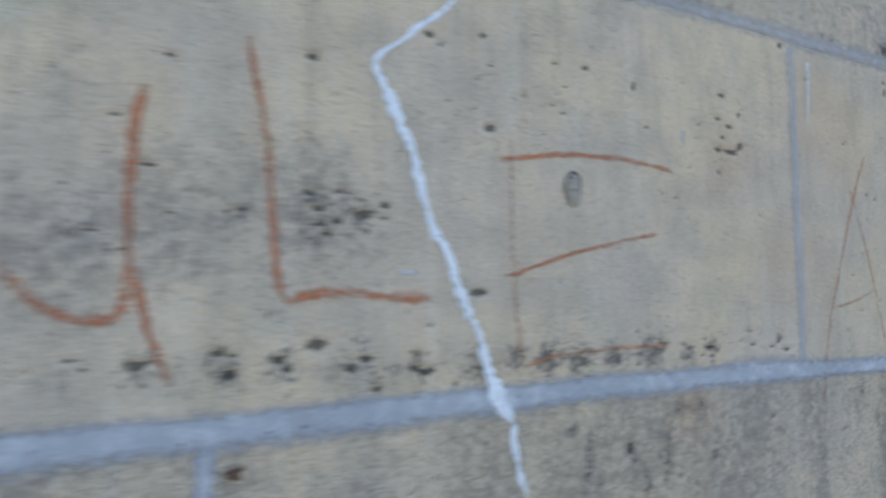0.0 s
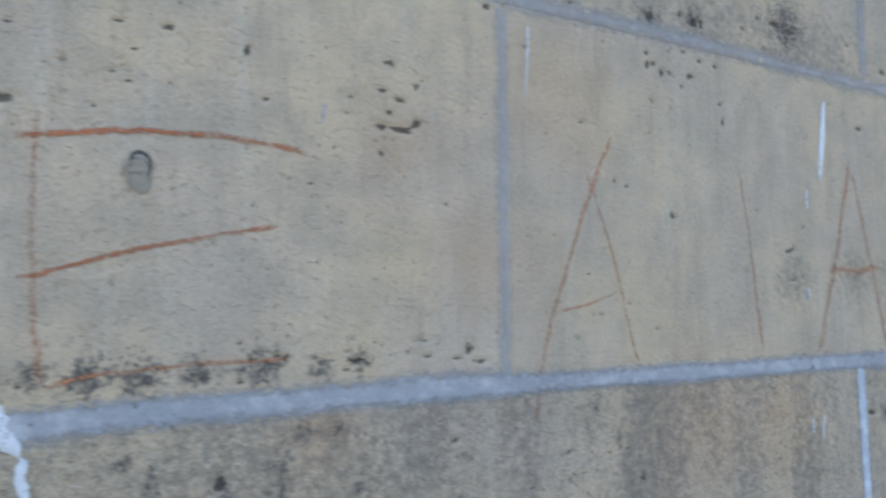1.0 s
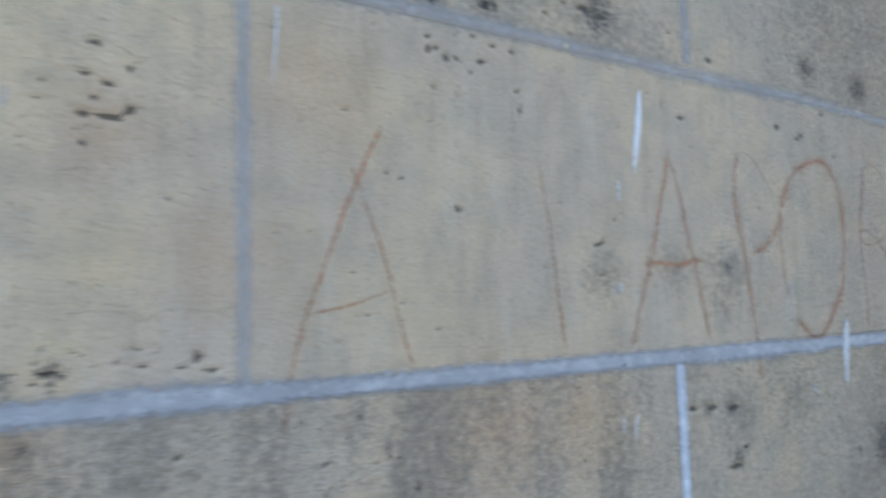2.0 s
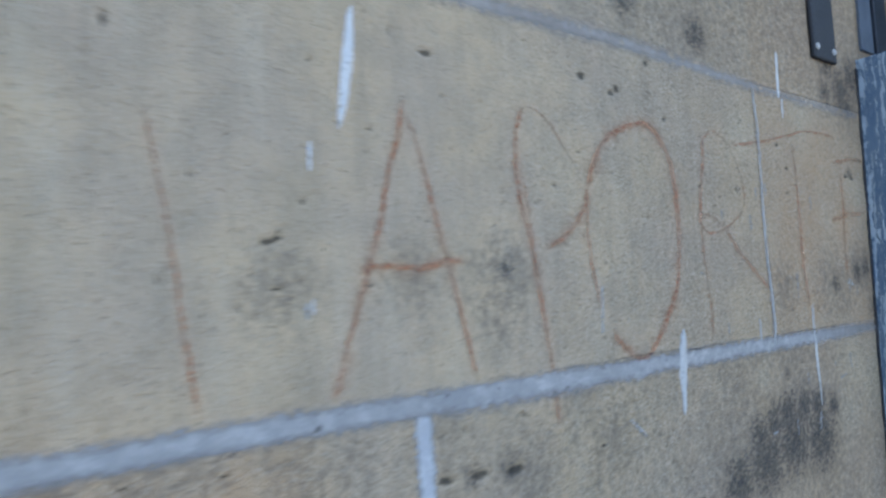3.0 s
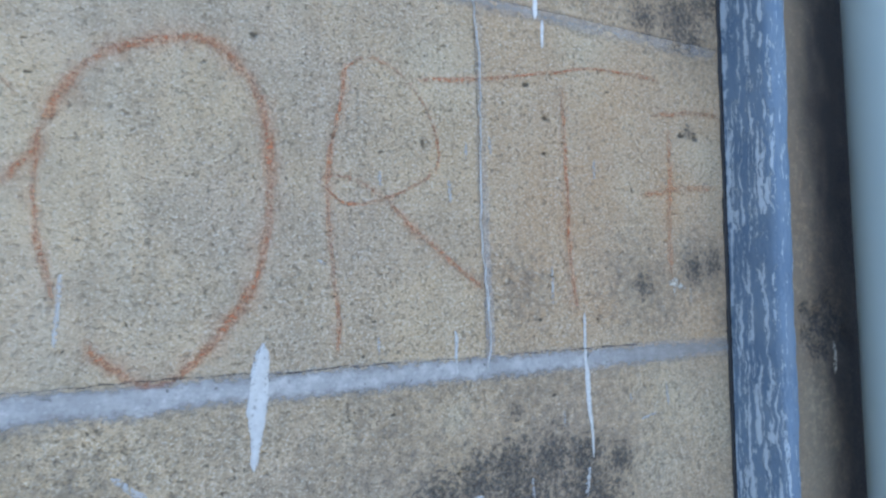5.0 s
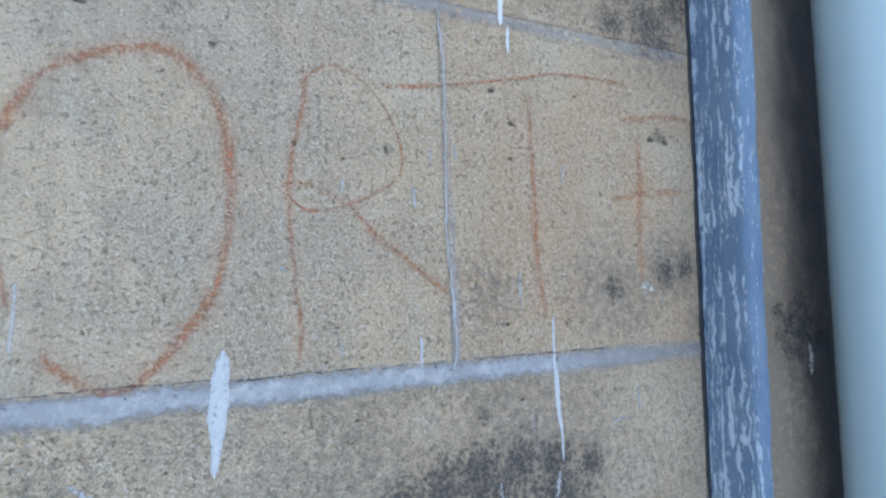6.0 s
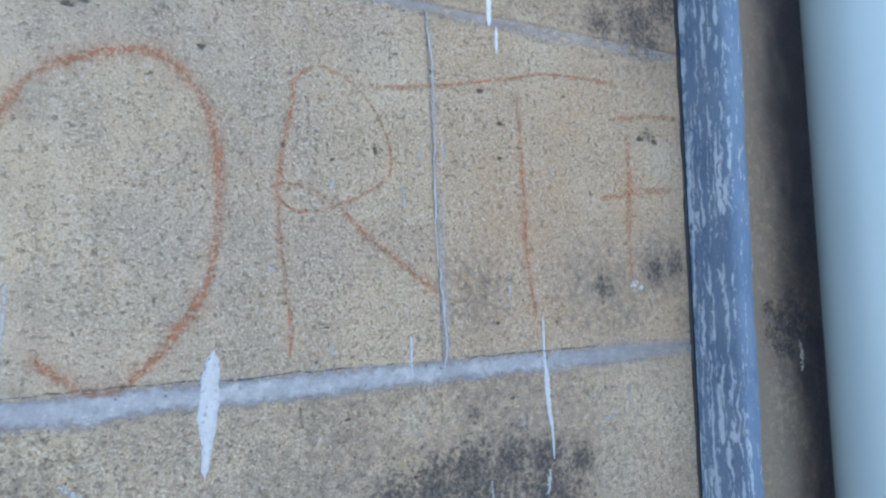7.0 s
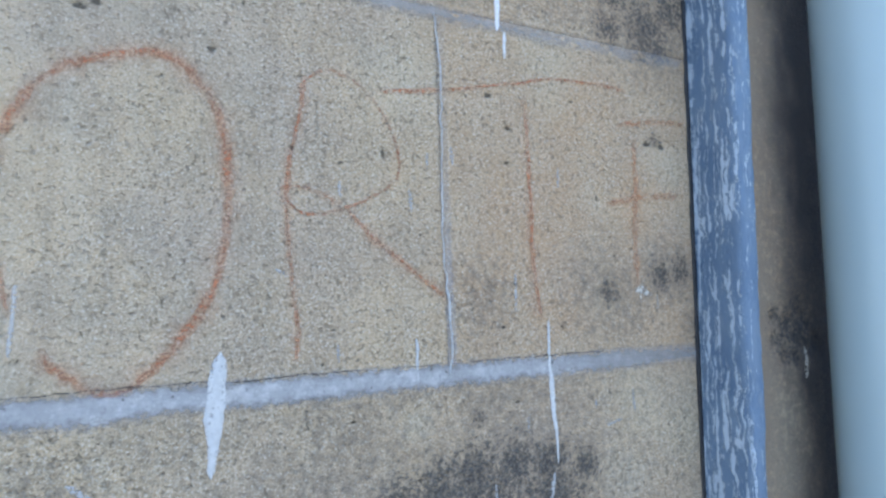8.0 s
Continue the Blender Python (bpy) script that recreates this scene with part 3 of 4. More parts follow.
def near_stone(x0, x1, z0, z1):
    """One dressed block with its weathered face, chipped arrises and flanks that run back into the wall."""
    x0s, x1s = max(x0, -1.25), min(x1, 1.40)
    cell = 0.0020
    xs, zs = np.linspace(x0s, x1s, int((x1s - x0s) / cell)), np.linspace(z0, z1, int((z1 - z0) / cell))
    x, z = np.meshgrid(xs, zs)
    pit = holes(x, z)
    rim = np.minimum.reduce([x - x0s, x1s - x, z - z0, z1 - z])
    chip = np.clip(1 - rim / (0.001 + 0.002 * lattice(x * 90, z * 90)), 0, 1)
    coarse = np.clip(0.31 + 0.69 * np.clip((x - 0.12) / 0.25, 0, 1) + 0.30 * (z < 1.39), 0, 1)
    coarse = np.where(x > 0.803, 0.30, coarse)
    out = face_height(x, z) + coarse * 0.0007 * (lattice(x * 170, z * 170) - 0.5) - 0.0020 * pit - 0.006 * spots(x, z, CAVITY) * (0.4 + 0.6 * lattice(x * 120, z * 120)) - 0.0005 * chip**2
    lichen = np.maximum(spots(x, z, LICHEN_MIDDLE + LICHEN_RIGHT + LICHEN_HIGH, 1.35) * 0.86, spots(x, z, LICHEN_LEFT, 1.3) * 0.60)
    lichen = np.maximum(lichen, spots(x, z, LICHEN_LOW, 1.35) * 0.78)
    lichen = np.maximum(lichen, spots(x, z, LICHEN_DEEP, 1.30) * 0.96)
    lichen = np.maximum(lichen, 0.68 * upright_spots(x, z, RUNS))
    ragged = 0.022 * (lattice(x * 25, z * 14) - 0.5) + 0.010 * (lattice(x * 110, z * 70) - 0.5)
    # The pipe's shade on the wall, a ragged gradient for the colour.
    pipe_shade = np.clip((x - 0.876 + ragged) / 0.080, 0, 1) * np.clip((1.12 - x) / 0.06, 0, 1) * (0.85 + 0.3 * lattice(x * 70, z * 40))
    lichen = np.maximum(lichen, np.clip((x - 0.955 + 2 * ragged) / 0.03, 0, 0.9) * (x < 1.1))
    grime_shade = spots(x, z, GRIME, 1.5) * 0.75
    grime_shade = np.maximum(grime_shade, 0.55 * np.exp(-(((z - 1.412) / 0.018) ** 2)) * np.clip((-0.42 - x) / 0.1, 0, 1))
    # The broken hollow is darkened through this layer too.
    lichen = np.maximum(lichen, 0.80 * spots(x, z, CAVITY, 1.25))
    grime_shade = np.maximum(grime_shade, 0.62 * (z > 1.67) * (0.6 + 0.6 * lattice(x * 6, z * 9)))
    # Beyond the batten: shade from batten and pipe put into the colour.
    grime_shade = np.maximum(grime_shade, (x > 0.803) * (0.85 + 0.35 * lattice(x * 20, z * 12)))
    grime_shade = np.maximum(grime_shade, 0.80 * upright_spots(x, z, RUNS, 1.5))
    # Lower course: real dirt, with lens falloff put into the colour too.
    grime_shade = np.maximum(grime_shade, (z < 1.393) * (0.44 + 0.30 * lattice(x * 14, z * 5) + (x < 0.06) * 0.42 * (lattice(x * 55, z * 7) - 0.35)))
    grime_shade = np.maximum(grime_shade, 0.40 * np.clip((-0.72 - x) / 0.15, 0, 1))
    rust = np.maximum(spots(x, z, RUST_SPOTS, 1.7) * np.where(x > 0.3, 0.90, np.where(z < 1.393, 0.80, 0.50)), 0.34 * np.clip((x - 0.30) / 0.25, 0, 1) + 0.20 * (x > 0.513) * (z > 1.393) + 0.45 * (x > 0.803) * lattice(x * 30, z * 13))
    pale = np.maximum(spots(x, z, PALE_SPOTS, 1.3) * 0.55, 0.75 * spots(x, z, [(0.484, 1.362, 0.022)]))
    verts = np.stack([x, -out, z], -1).reshape(-1, 3)
    r, c = x.shape
    faces = grid_faces(r, c)
    ring = list(range(c)) + [k * c + c - 1 for k in range(1, r)] + [(r - 1) * c + k for k in range(c - 2, -1, -1)] + [k * c for k in range(r - 2, 0, -1)]
    back = verts[ring].copy()
    back[:, 1] = 0.04
    base = len(verts)
    faces += [(ring[k], base + k, base + (k + 1) % len(ring), ring[(k + 1) % len(ring)]) for k in range(len(ring))]
    more = np.zeros(len(ring))
    me = mesh_of("stone", np.vstack([verts, back]), faces, STONE, {"lichen": np.r_[lichen.ravel(), more], "grime_shade": np.r_[grime_shade.ravel(), more], "coarse": np.r_[coarse.ravel(), more], "rust": np.r_[rust.ravel(), more], "pale": np.r_[pale.ravel(), more], "pit": np.r_[pit.ravel(), more], "pipe_shade": np.r_[pipe_shade.ravel(), more]})
    return child("stone", me, wall)


GAP = 0.0018
FINE = 0.0003
near_stone(-1.25, -0.347 - FINE, 1.3900, 1.6655)
near_stone(-0.347 + FINE, 0.5125 - FINE, 1.3935, 1.6655)
near_stone(0.5125 + FINE, 0.800, 1.3935, 1.6655)
near_stone(-1.25, -0.772 - FINE, 1.6656, 1.943)
near_stone(-0.772 + FINE, 0.093 - FINE, 1.6656, 1.943)
near_stone(0.093 + FINE, 0.800, 1.6656, 1.943)
near_stone(-1.25, -0.8125 - GAP, 1.120, 1.389)
near_stone(-0.8125 + GAP, 0.063 - GAP, 1.120, 1.389)
near_stone(0.063 + GAP, 0.800, 1.120, 1.393)
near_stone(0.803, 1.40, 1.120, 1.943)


def mortar(a, b, centre, half, mat, upright=False, low_extra=None, top_extra=None, bend=None, proud=0.0006, fade=None):
    """A hand-smeared joint with ragged feathered edges."""
    s = np.arange(a, b, 0.0015)
    u = np.linspace(-1, 1, 9)
    seed = centre * 37
    top = half * (1 + 0.06 * (2 * lattice(s * 40 + seed, s * 0) - 1)) + 0.0010 * (lattice(s * 27 + seed, s * 0 + 4) - 0.5) + 0.0007 * (lattice(s * 83 + seed, s * 0 + 44) - 0.5)
    low = half * (1 + 0.08 * (2 * lattice(s * 30 + seed, s * 0 + 9) - 1)) + 0.0016 * (lattice(s * 23 + seed, s * 0 + 14) - 0.5) + 0.0010 * (lattice(s * 71 + seed, s * 0 + 54) - 0.5)
    if low_extra is not None:
        low = low + low_extra(s)
    if top_extra is not None:
        top = top + top_extra(s)
    middle = centre + (bend(s)[:, None] if bend is not None else 0.0)
    over = middle + 1.26 * np.where(u[None] > 0, u[None] * top[:, None], u[None] * low[:, None])
    along = np.repeat(s[:, None], 9, 1)
    x, z = (over, along) if upright else (along, over)
    rise = proud + 0.0003 * (lattice(x * 60, z * 60) - 0.5) + 0.0002 * (lattice(x * 230, z * 230) - 0.5)
    edge = np.abs(u[None]) ** 3 + 0 * x
    y = -(face_height(x, z) + rise - 0.5 * proud * edge)
    faces = grid_faces(len(s), 9)
    return child("mortar_joint", mesh_of("mortar_joint", np.stack([x, y, z], -1).reshape(-1, 3), faces, mat, {"across": np.abs(u[None]) + 0 * x, "fade": 0 * x + (fade(s)[:, None] if fade is not None else 0.0)}), wall)


mortar(-1.25, 0.800, 1.3940, 0.0084, MORTAR, bend=lambda s: -0.0085 * np.clip((-0.55 - s) / 0.35, 0, 1), low_extra=lambda s: 0.0040 * np.clip((-0.40 - s) / 0.40, 0, 1) + 0.003 * np.exp(-((s - 0.2) / 0.16) ** 2), top_extra=lambda s: 0.004 * np.exp(-((s + 0.40) / 0.06) ** 2), fade=lambda s: 0.55 * np.clip((s - 0.56) / 0.20, 0, 1))
mortar(-1.25, 0.800, 1.6690, 0.0095, MORTAR_DULL, proud=0.0002, top_extra=lambda s: -0.0022 * np.clip((s - 0.25) / 0.2, 0, 1), low_extra=lambda s: -0.0022 * np.clip((s - 0.25) / 0.2, 0, 1), bend=lambda s: -0.009 * np.clip((s - 0.30) / 0.30, 0, 1) + 0.003 * np.exp(-((s + 0.2) / 0.15) ** 2), fade=lambda s: 0.40 * np.clip((s - 0.45) / 0.25, 0, 1))
mortar(1.4010, 1.661, -0.3475, 0.0062, MORTAR_SOFT, True)
mortar(1.4010, 1.655, 0.5145, 0.0042, MORTAR_PALE, True, fade=lambda s: 0.70 + 0.2 * np.clip((s - 1.45) / 0.1, 0, 1))
mortar(1.679, 1.95, 0.0930, 0.0095, MORTAR_DULL, True)
mortar(1.679, 1.95, -0.772, 0.0080, MORTAR_DULL, True)
mortar(1.10, 1.3900, 0.0635, 0.0066, MORTAR_PALE, True, proud=0.0004)
mortar(1.10, 1.3815, -0.8125, 0.0056, MORTAR, True, proud=0.0004)

CRACK = make_chalk("hairline_crack", (0.05, 0.045, 0.04), 1.5, 0.05)
for x0, x1, z0, seed in ((0.19, 0.345, 1.4030, 3), (0.355, 0.50, 1.4022, 5), (0.53, 0.66, 1.4020, 8)):
    steps = np.linspace(x0, x1, 14)
    line = [(x, z0 + 0.0016 * (float(lattice(x * 60, seed)) - 0.5), 0.0006 + 0.0008 * float(lattice(x * 90, seed + 4))) for x in steps]
    child("joint_crack", ribbon("joint_crack", line, 0, CRACK, 0.0011, 0.4, seed * 31.0, 0.0012), wall)

# The rest of the wall, out of view: plain blocks on the same coursing, and the core.
core = bmesh.new()
box(core, XS, XE, 0.012, 0.45, 0.0, 3.1)
part("wall_core", core, CORE, wall)


def plain_stone(x0, x1, z):
    bm = bmesh.new()
    box(bm, x0 + 0.004, x1 - 0.004, -0.001, 0.04, z - 0.003, z + TALL + 0.008, 0.003, 1)
    part("stone", bm, STONE, wall)


for course in range(-5, 6):
    z = BED + course * PITCH
    shift = 0.09 if course % 2 == 0 else 0.52
    edges = [XS] + [e for e in (column * 0.892 + shift for column in range(-4, 5)) if XS + 0.15 < e < XE - 0.15] + [XE]
    for x0, x1 in zip(edges, edges[1:]):
        if -1 <= course <= 1:
            spans = [(x0, min(x1, -1.25)), (max(x0, 1.40), x1)]
        else:
            spans = [(x0, x1)]
        for a, b in spans:
            if b - a > 0.03:
                plain_stone(a, b, z)

ground_me = mesh_of("ground", [(-400, -400, 0), (400, -400, 0), (400, 400, 0), (-400, 400, 0)], [(0, 1, 2, 3)], GROUND)
tagged(new("ground", ground_me), "grey paved ground in front of the wall", "ground", kind="structure")

# ---- crayon letters ----
def letter(label, strokes, mat=None):
    """One written letter with its strokes: each (points, width) and, where it is fainter, its own crayon."""
    first = strokes[0][0][0]
    ob = thing("crayon_letter", (first[0], 0, first[1]), label, "graffiti letter", "crayon writing on the wall")
    for number, (points, width, *own) in enumerate(strokes):
        me = ribbon("stroke", points, 0.80 * width if mat is CHALK_FAINT and width > 0.0045 else width, own[0] if own else mat or CHALK, 0.00045 + 0.00012 * number, 0.34, first[0] * 50 + number * 9 + 200, 0.0009)
        me.transform(Matrix.Translation((-first[0], 0, -first[1])))
        child("stroke", me, ob)
        if mat is CHALK_FAINT and width > 0.0045:
            haze = ribbon("smear", points, 2.1 * width, CHALK_HALO, 0.0004, 0.5, first[0] * 31 + number * 7 + 90, 0.003)
            haze.transform(Matrix.Translation((-first[0], 0, -first[1])))
            child("smear", haze, ob, "faint rubbed crayon round the stroke")
    return ob


letter("thick orange crayon letter U with a tail on stone", [
    ([(-0.844, 1.552), (-0.848, 1.528), (-0.849, 1.507), (-0.849, 1.489), (-0.849, 1.473), (-0.849, 1.457), (-0.853, 1.442), (-0.861, 1.439), (-0.877, 1.444), (-0.89, 1.453), (-0.899, 1.465)], 0.0072),
    ([(-0.847, 1.465), (-0.842, 1.445), (-0.836, 1.426), (-0.829, 1.409)], 0.0060)])
letter("thick orange crayon letter L on pitted stone", [
    ([(-0.796, 1.584), (-0.791, 1.564), (-0.786, 1.539), (-0.783, 1.513), (-0.781, 1.487), (-0.779, 1.464), (-0.774, 1.448)], 0.0058),
    ([(-0.774, 1.448), (-0.758, 1.452), (-0.739, 1.453), (-0.712, 1.451), (-0.686, 1.449)], 0.0084)])
letter("bright orange crayon letter E on stone", [
    ([(-0.641, 1.536), (-0.615, 1.54), (-0.582, 1.545), (-0.544, 1.546), (-0.511, 1.544), (-0.489, 1.541)], 0.0052),
    ([(-0.638, 1.465), (-0.627, 1.466), (-0.6, 1.476), (-0.567, 1.484), (-0.536, 1.491), (-0.506, 1.496)], 0.0040),
    ([(-0.625, 1.408), (-0.606, 1.414), (-0.579, 1.416), (-0.55, 1.418), (-0.519, 1.418), (-0.496, 1.419)], 0.0032, CHALK_MID),
    ([(-0.632, 1.554), (-0.632, 1.522), (-0.632, 1.491), (-0.631, 1.462), (-0.629, 1.434), (-0.625, 1.409)], 0.0046, CHALK_FAINT)])
letter("thin orange crayon letter A beside a joint", [
    ([(-0.247, 1.578), (-0.264, 1.543), (-0.28, 1.508), (-0.293, 1.474), (-0.306, 1.442), (-0.316, 1.406), (-0.321, 1.368)], 0.0042),
    ([(-0.263, 1.526), (-0.249, 1.492), (-0.24, 1.458), (-0.231, 1.423), (-0.223, 1.401)], 0.0028),
    ([(-0.302, 1.444), (-0.272, 1.45), (-0.241, 1.46)], 0.0026),
    ([(-0.274, 1.551), (-0.263, 1.528)], 0.0032)], CHALK_MID)
letter("faint thin crayon stroke of letter L", [
    ([(-0.1, 1.563), (-0.09, 1.506), (-0.083, 1.445), (-0.077, 1.407)], 0.0036)], CHALK_MID)
letter("tall orange crayon letter A on stone", [
    ([(0.06, 1.588), (0.055, 1.567), (0.046, 1.54), (0.037, 1.506), (0.028, 1.481), (0.021, 1.46), (0.01, 1.433), (0.001, 1.404)], 0.0062),
    ([(0.062, 1.578), (0.07, 1.557), (0.078, 1.527), (0.087, 1.494), (0.094, 1.47), (0.102, 1.436), (0.111, 1.403)], 0.0052),
    ([(0.02, 1.479), (0.03, 1.481), (0.05, 1.481), (0.067, 1.479), (0.086, 1.483), (0.106, 1.484)], 0.0068, CHALK_MID)], CHALK_FAINT)
letter("orange crayon letter P running below the joint", [
    ([(0.169, 1.597), (0.162, 1.58), (0.159, 1.561), (0.161, 1.53), (0.166, 1.51), (0.171, 1.489), (0.175, 1.462), (0.179, 1.434), (0.184, 1.403), (0.185, 1.379), (0.187, 1.362)], 0.0062),
    ([(0.163, 1.558), (0.168, 1.527), (0.173, 1.493)], 0.0034),
    ([(0.169, 1.597), (0.182, 1.597), (0.197, 1.588), (0.212, 1.571), (0.225, 1.555)], 0.0026),
    ([(0.235, 1.539), (0.23, 1.523), (0.218, 1.51), (0.2, 1.498), (0.185, 1.492)], 0.0074)], CHALK_FAINT)
letter("large oval orange crayon letter O on stone", [
    ([(0.236, 1.54), (0.246, 1.56), (0.256, 1.575), (0.275, 1.589), (0.304, 1.6), (0.325, 1.599), (0.343, 1.584), (0.355, 1.558), (0.358, 1.528), (0.356, 1.492), (0.349, 1.46), (0.33, 1.43), (0.313, 1.411), (0.296, 1.4), (0.281, 1.404), (0.266, 1.415), (0.255, 1.427)], 0.0098),
    ([(0.236, 1.54), (0.234, 1.522), (0.233, 1.503), (0.235, 1.479), (0.24, 1.458), (0.244, 1.445)], 0.0046)], CHALK_FAINT)
letter("orange crayon letter R ending at a joint", [
    ([(0.41, 1.599), (0.404, 1.567), (0.398, 1.544), (0.395, 1.518), (0.396, 1.489), (0.398, 1.453), (0.401, 1.428), (0.399, 1.41)], 0.0048),
    ([(0.404, 1.59), (0.416, 1.601), (0.432, 1.605), (0.451, 1.596), (0.467, 1.578), (0.477, 1.552), (0.475, 1.534), (0.458, 1.521), (0.433, 1.51), (0.409, 1.506), (0.396, 1.513), (0.389, 1.519)], 0.0034),
    ([(0.387, 1.518), (0.398, 1.524), (0.417, 1.521), (0.437, 1.51)], 0.0042),
    ([(0.435, 1.512), (0.457, 1.49), (0.486, 1.468), (0.51, 1.449)], 0.0056)], CHALK_FAINT)
letter("orange crayon letter T crossing a joint", [
    ([(0.461, 1.595), (0.502, 1.6), (0.542, 1.608), (0.585, 1.617), (0.619, 1.625), (0.668, 1.627), (0.701, 1.625)], 0.0044),
    ([(0.591, 1.608), (0.592, 1.567), (0.592, 1.531), (0.592, 1.486), (0.594, 1.451), (0.598, 1.429)], 0.0066)], CHALK_FAINT)
letter("faint rubbed crayon letter E beside a batten", [
    ([(0.71, 1.582), (0.707, 1.531), (0.704, 1.487), (0.703, 1.453)], 0.0095),
    ([(0.672, 1.524), (0.712, 1.531), (0.77, 1.536)], 0.0085),
    ([(0.691, 1.594), (0.74, 1.601), (0.777, 1.602)], 0.0064)], CHALK_GHOST)


# ---- white paint: a run along a crack, drips and splashes ----
def paint(name, label, points, mat=None, lift=0.0009, ragged=0.16, wobble=0.0):
    first = points[0]
    me = ribbon(name, points, 0, mat or WHITE, lift, ragged, first[0] * 77 + 300, wobble, 0.006)
    me.transform(Matrix.Translation((-first[0], 0, -first[1])))
    ob = new(name, me)
    ob.location = (first[0], 0, first[1])
    return tagged(ob, label, "paint mark", "white paint marks on the wall")


paint("filled_crack", "white filler run down a crack through the stone", [(x, z, 0.66 * w) for x, z, w in [(-0.673, 1.63, 0.0051), (-0.684, 1.618, 0.0051), (-0.696, 1.609, 0.0051), (-0.712, 1.595, 0.0041), (-0.724, 1.584, 0.0051), (-0.722, 1.575, 0.0082), (-0.716, 1.565, 0.0091), (-0.71, 1.554, 0.0092), (-0.704, 1.54, 0.0081), (-0.698, 1.521, 0.007), (-0.691, 1.502, 0.008), (-0.685, 1.486, 0.008), (-0.675, 1.465, 0.009), (-0.665, 1.445, 0.009), (-0.656, 1.427, 0.01), (-0.65, 1.407, 0.009), (-0.643, 1.391, 0.013), (-0.634, 1.378, 0.0091), (-0.631, 1.359, 0.007), (-0.627, 1.342, 0.0071), (-0.624, 1.331, 0.0061)]], None, 0.0014, 0.5)
paint("paint_drip", "thick white paint drip across the mortar joint", [(0.3525, 1.420, 0.0030), (0.3515, 1.411, 0.0088), (0.350, 1.398, 0.0118), (0.349, 1.386, 0.0120), (0.348, 1.375, 0.0104), (0.3475, 1.366, 0.0066), (0.347, 1.356, 0.0052), (0.346, 1.349, 0.0046), (0.346, 1.346, 0.0020)], WHITE_DULL, 0.0014, 0.10)
paint("paint_line", "thin white paint line along an upright joint", [(x, z, 0.21 * w) for x, z, w in [(0.511, 1.661, 0.0041), (0.514, 1.616, 0.0041), (0.512, 1.54, 0.003), (0.511, 1.486, 0.004), (0.513, 1.449, 0.004), (0.514, 1.417, 0.004), (0.512, 1.393, 0.003)]], WHITE_DULL, 0.0020, 0.5, 0.0022)
paint("paint_drip", "long thin white paint drip below the joint", [(x, z, 0.62 * w) for x, z, w in [(0.604, 1.429, 0.004), (0.603, 1.394, 0.0051), (0.604, 1.385, 0.007), (0.605, 1.359, 0.0078), (0.607, 1.337, 0.0045), (0.607, 1.319, 0.002)]], WHITE_DULL)
paint("paint_drip", "thin white paint drip on dark lichen", [(0.603, 1.312, 0.004), (0.598, 1.291, 0.0051)], WHITE_THIN)
paint("paint_drip", "tapered white paint drip on stone", [(x, z, 0.8 * w) for x, z, w in [(0.025, 1.643, 0.0024), (0.0225, 1.630, 0.0082), (0.0195, 1.606, 0.0104), (0.016, 1.584, 0.0080), (0.012, 1.564, 0.0030)]], None, 0.0013, 0.10)
paint("paint_drip", "narrow white paint drip near a joint", [(x, z, 0.45 * w) for x, z, w in [(-0.324, 1.652, 0.0050), (-0.325, 1.628, 0.0044), (-0.328, 1.596, 0.0012)]], WHITE_WORN)
DRIP = "small white paint drip on stone"
paint("paint_drip", "broad white paint drip hanging below the upper joint", [(x, z, 0.7 * w) for x, z, w in [(0.571, 1.708, 0.0081), (0.568, 1.657, 0.0061)]])
paint("paint_drip", DRIP, [(0.575, 1.657, 0.0041), (0.574, 1.635, 0.0022)])
paint("paint_drip", DRIP, [(0.486, 1.421, 0.0030), (0.4865, 1.408, 0.0022), (0.486, 1.391, 0.0018)], WHITE_DULL, 0.0009, 0.35, 0.0012)
paint("paint_drip", DRIP, [(0.246, 1.462, 0.004), (0.245, 1.448, 0.0022), (0.243, 1.424, 0.003)], WHITE_THIN)
SPLASH = "faint white paint splash on stone"
for points in (
        [(0.574, 1.465, 0.003), (0.573, 1.437, 0.002)], [(0.485, 1.526, 0.003), (0.486, 1.51, 0.003)], [(0.432, 1.529, 0.0032), (0.432, 1.518, 0.002)],
        [(0.521, 1.56, 0.0032), (0.522, 1.547, 0.003)], [(0.622, 1.551, 0.002), (0.621, 1.535, 0.003)],
        [(0.501, 1.554, 0.002), (0.5, 1.541, 0.002)], [(0.428, 1.42, 0.003), (0.428, 1.408, 0.001)], [(0.504, 1.396, 0.0041), (0.504, 1.39, 0.0022)], [(-0.014, 1.462, 0.004), (-0.014, 1.452, 0.004)],
        [(-0.71, 1.465, 0.0041), (-0.697, 1.465, 0.004)], [(-0.478, 1.574, 0.0032), (-0.48, 1.561, 0.002)],
        [(0.649, 1.363, 0.003), (0.649, 1.356, 0.002)], [(0.580, 1.357, 0.002), (0.580, 1.345, 0.0015)], [(0.659, 1.342, 0.002), (0.676, 1.345, 0.0025)], [(0.690, 1.368, 0.002), (0.691, 1.350, 0.003)],
        [(0.548, 1.312, 0.003), (0.549, 1.295, 0.002)], [(0.496, 1.305, 0.005), (0.505, 1.306, 0.004)], [(0.387, 1.470, 0.003), (0.394, 1.466, 0.002)]):
    paint("paint_splash", SPLASH, [(x, z, max(w, 0.0022)) for x, z, w in points], WHITE_THIN, 0.0007)
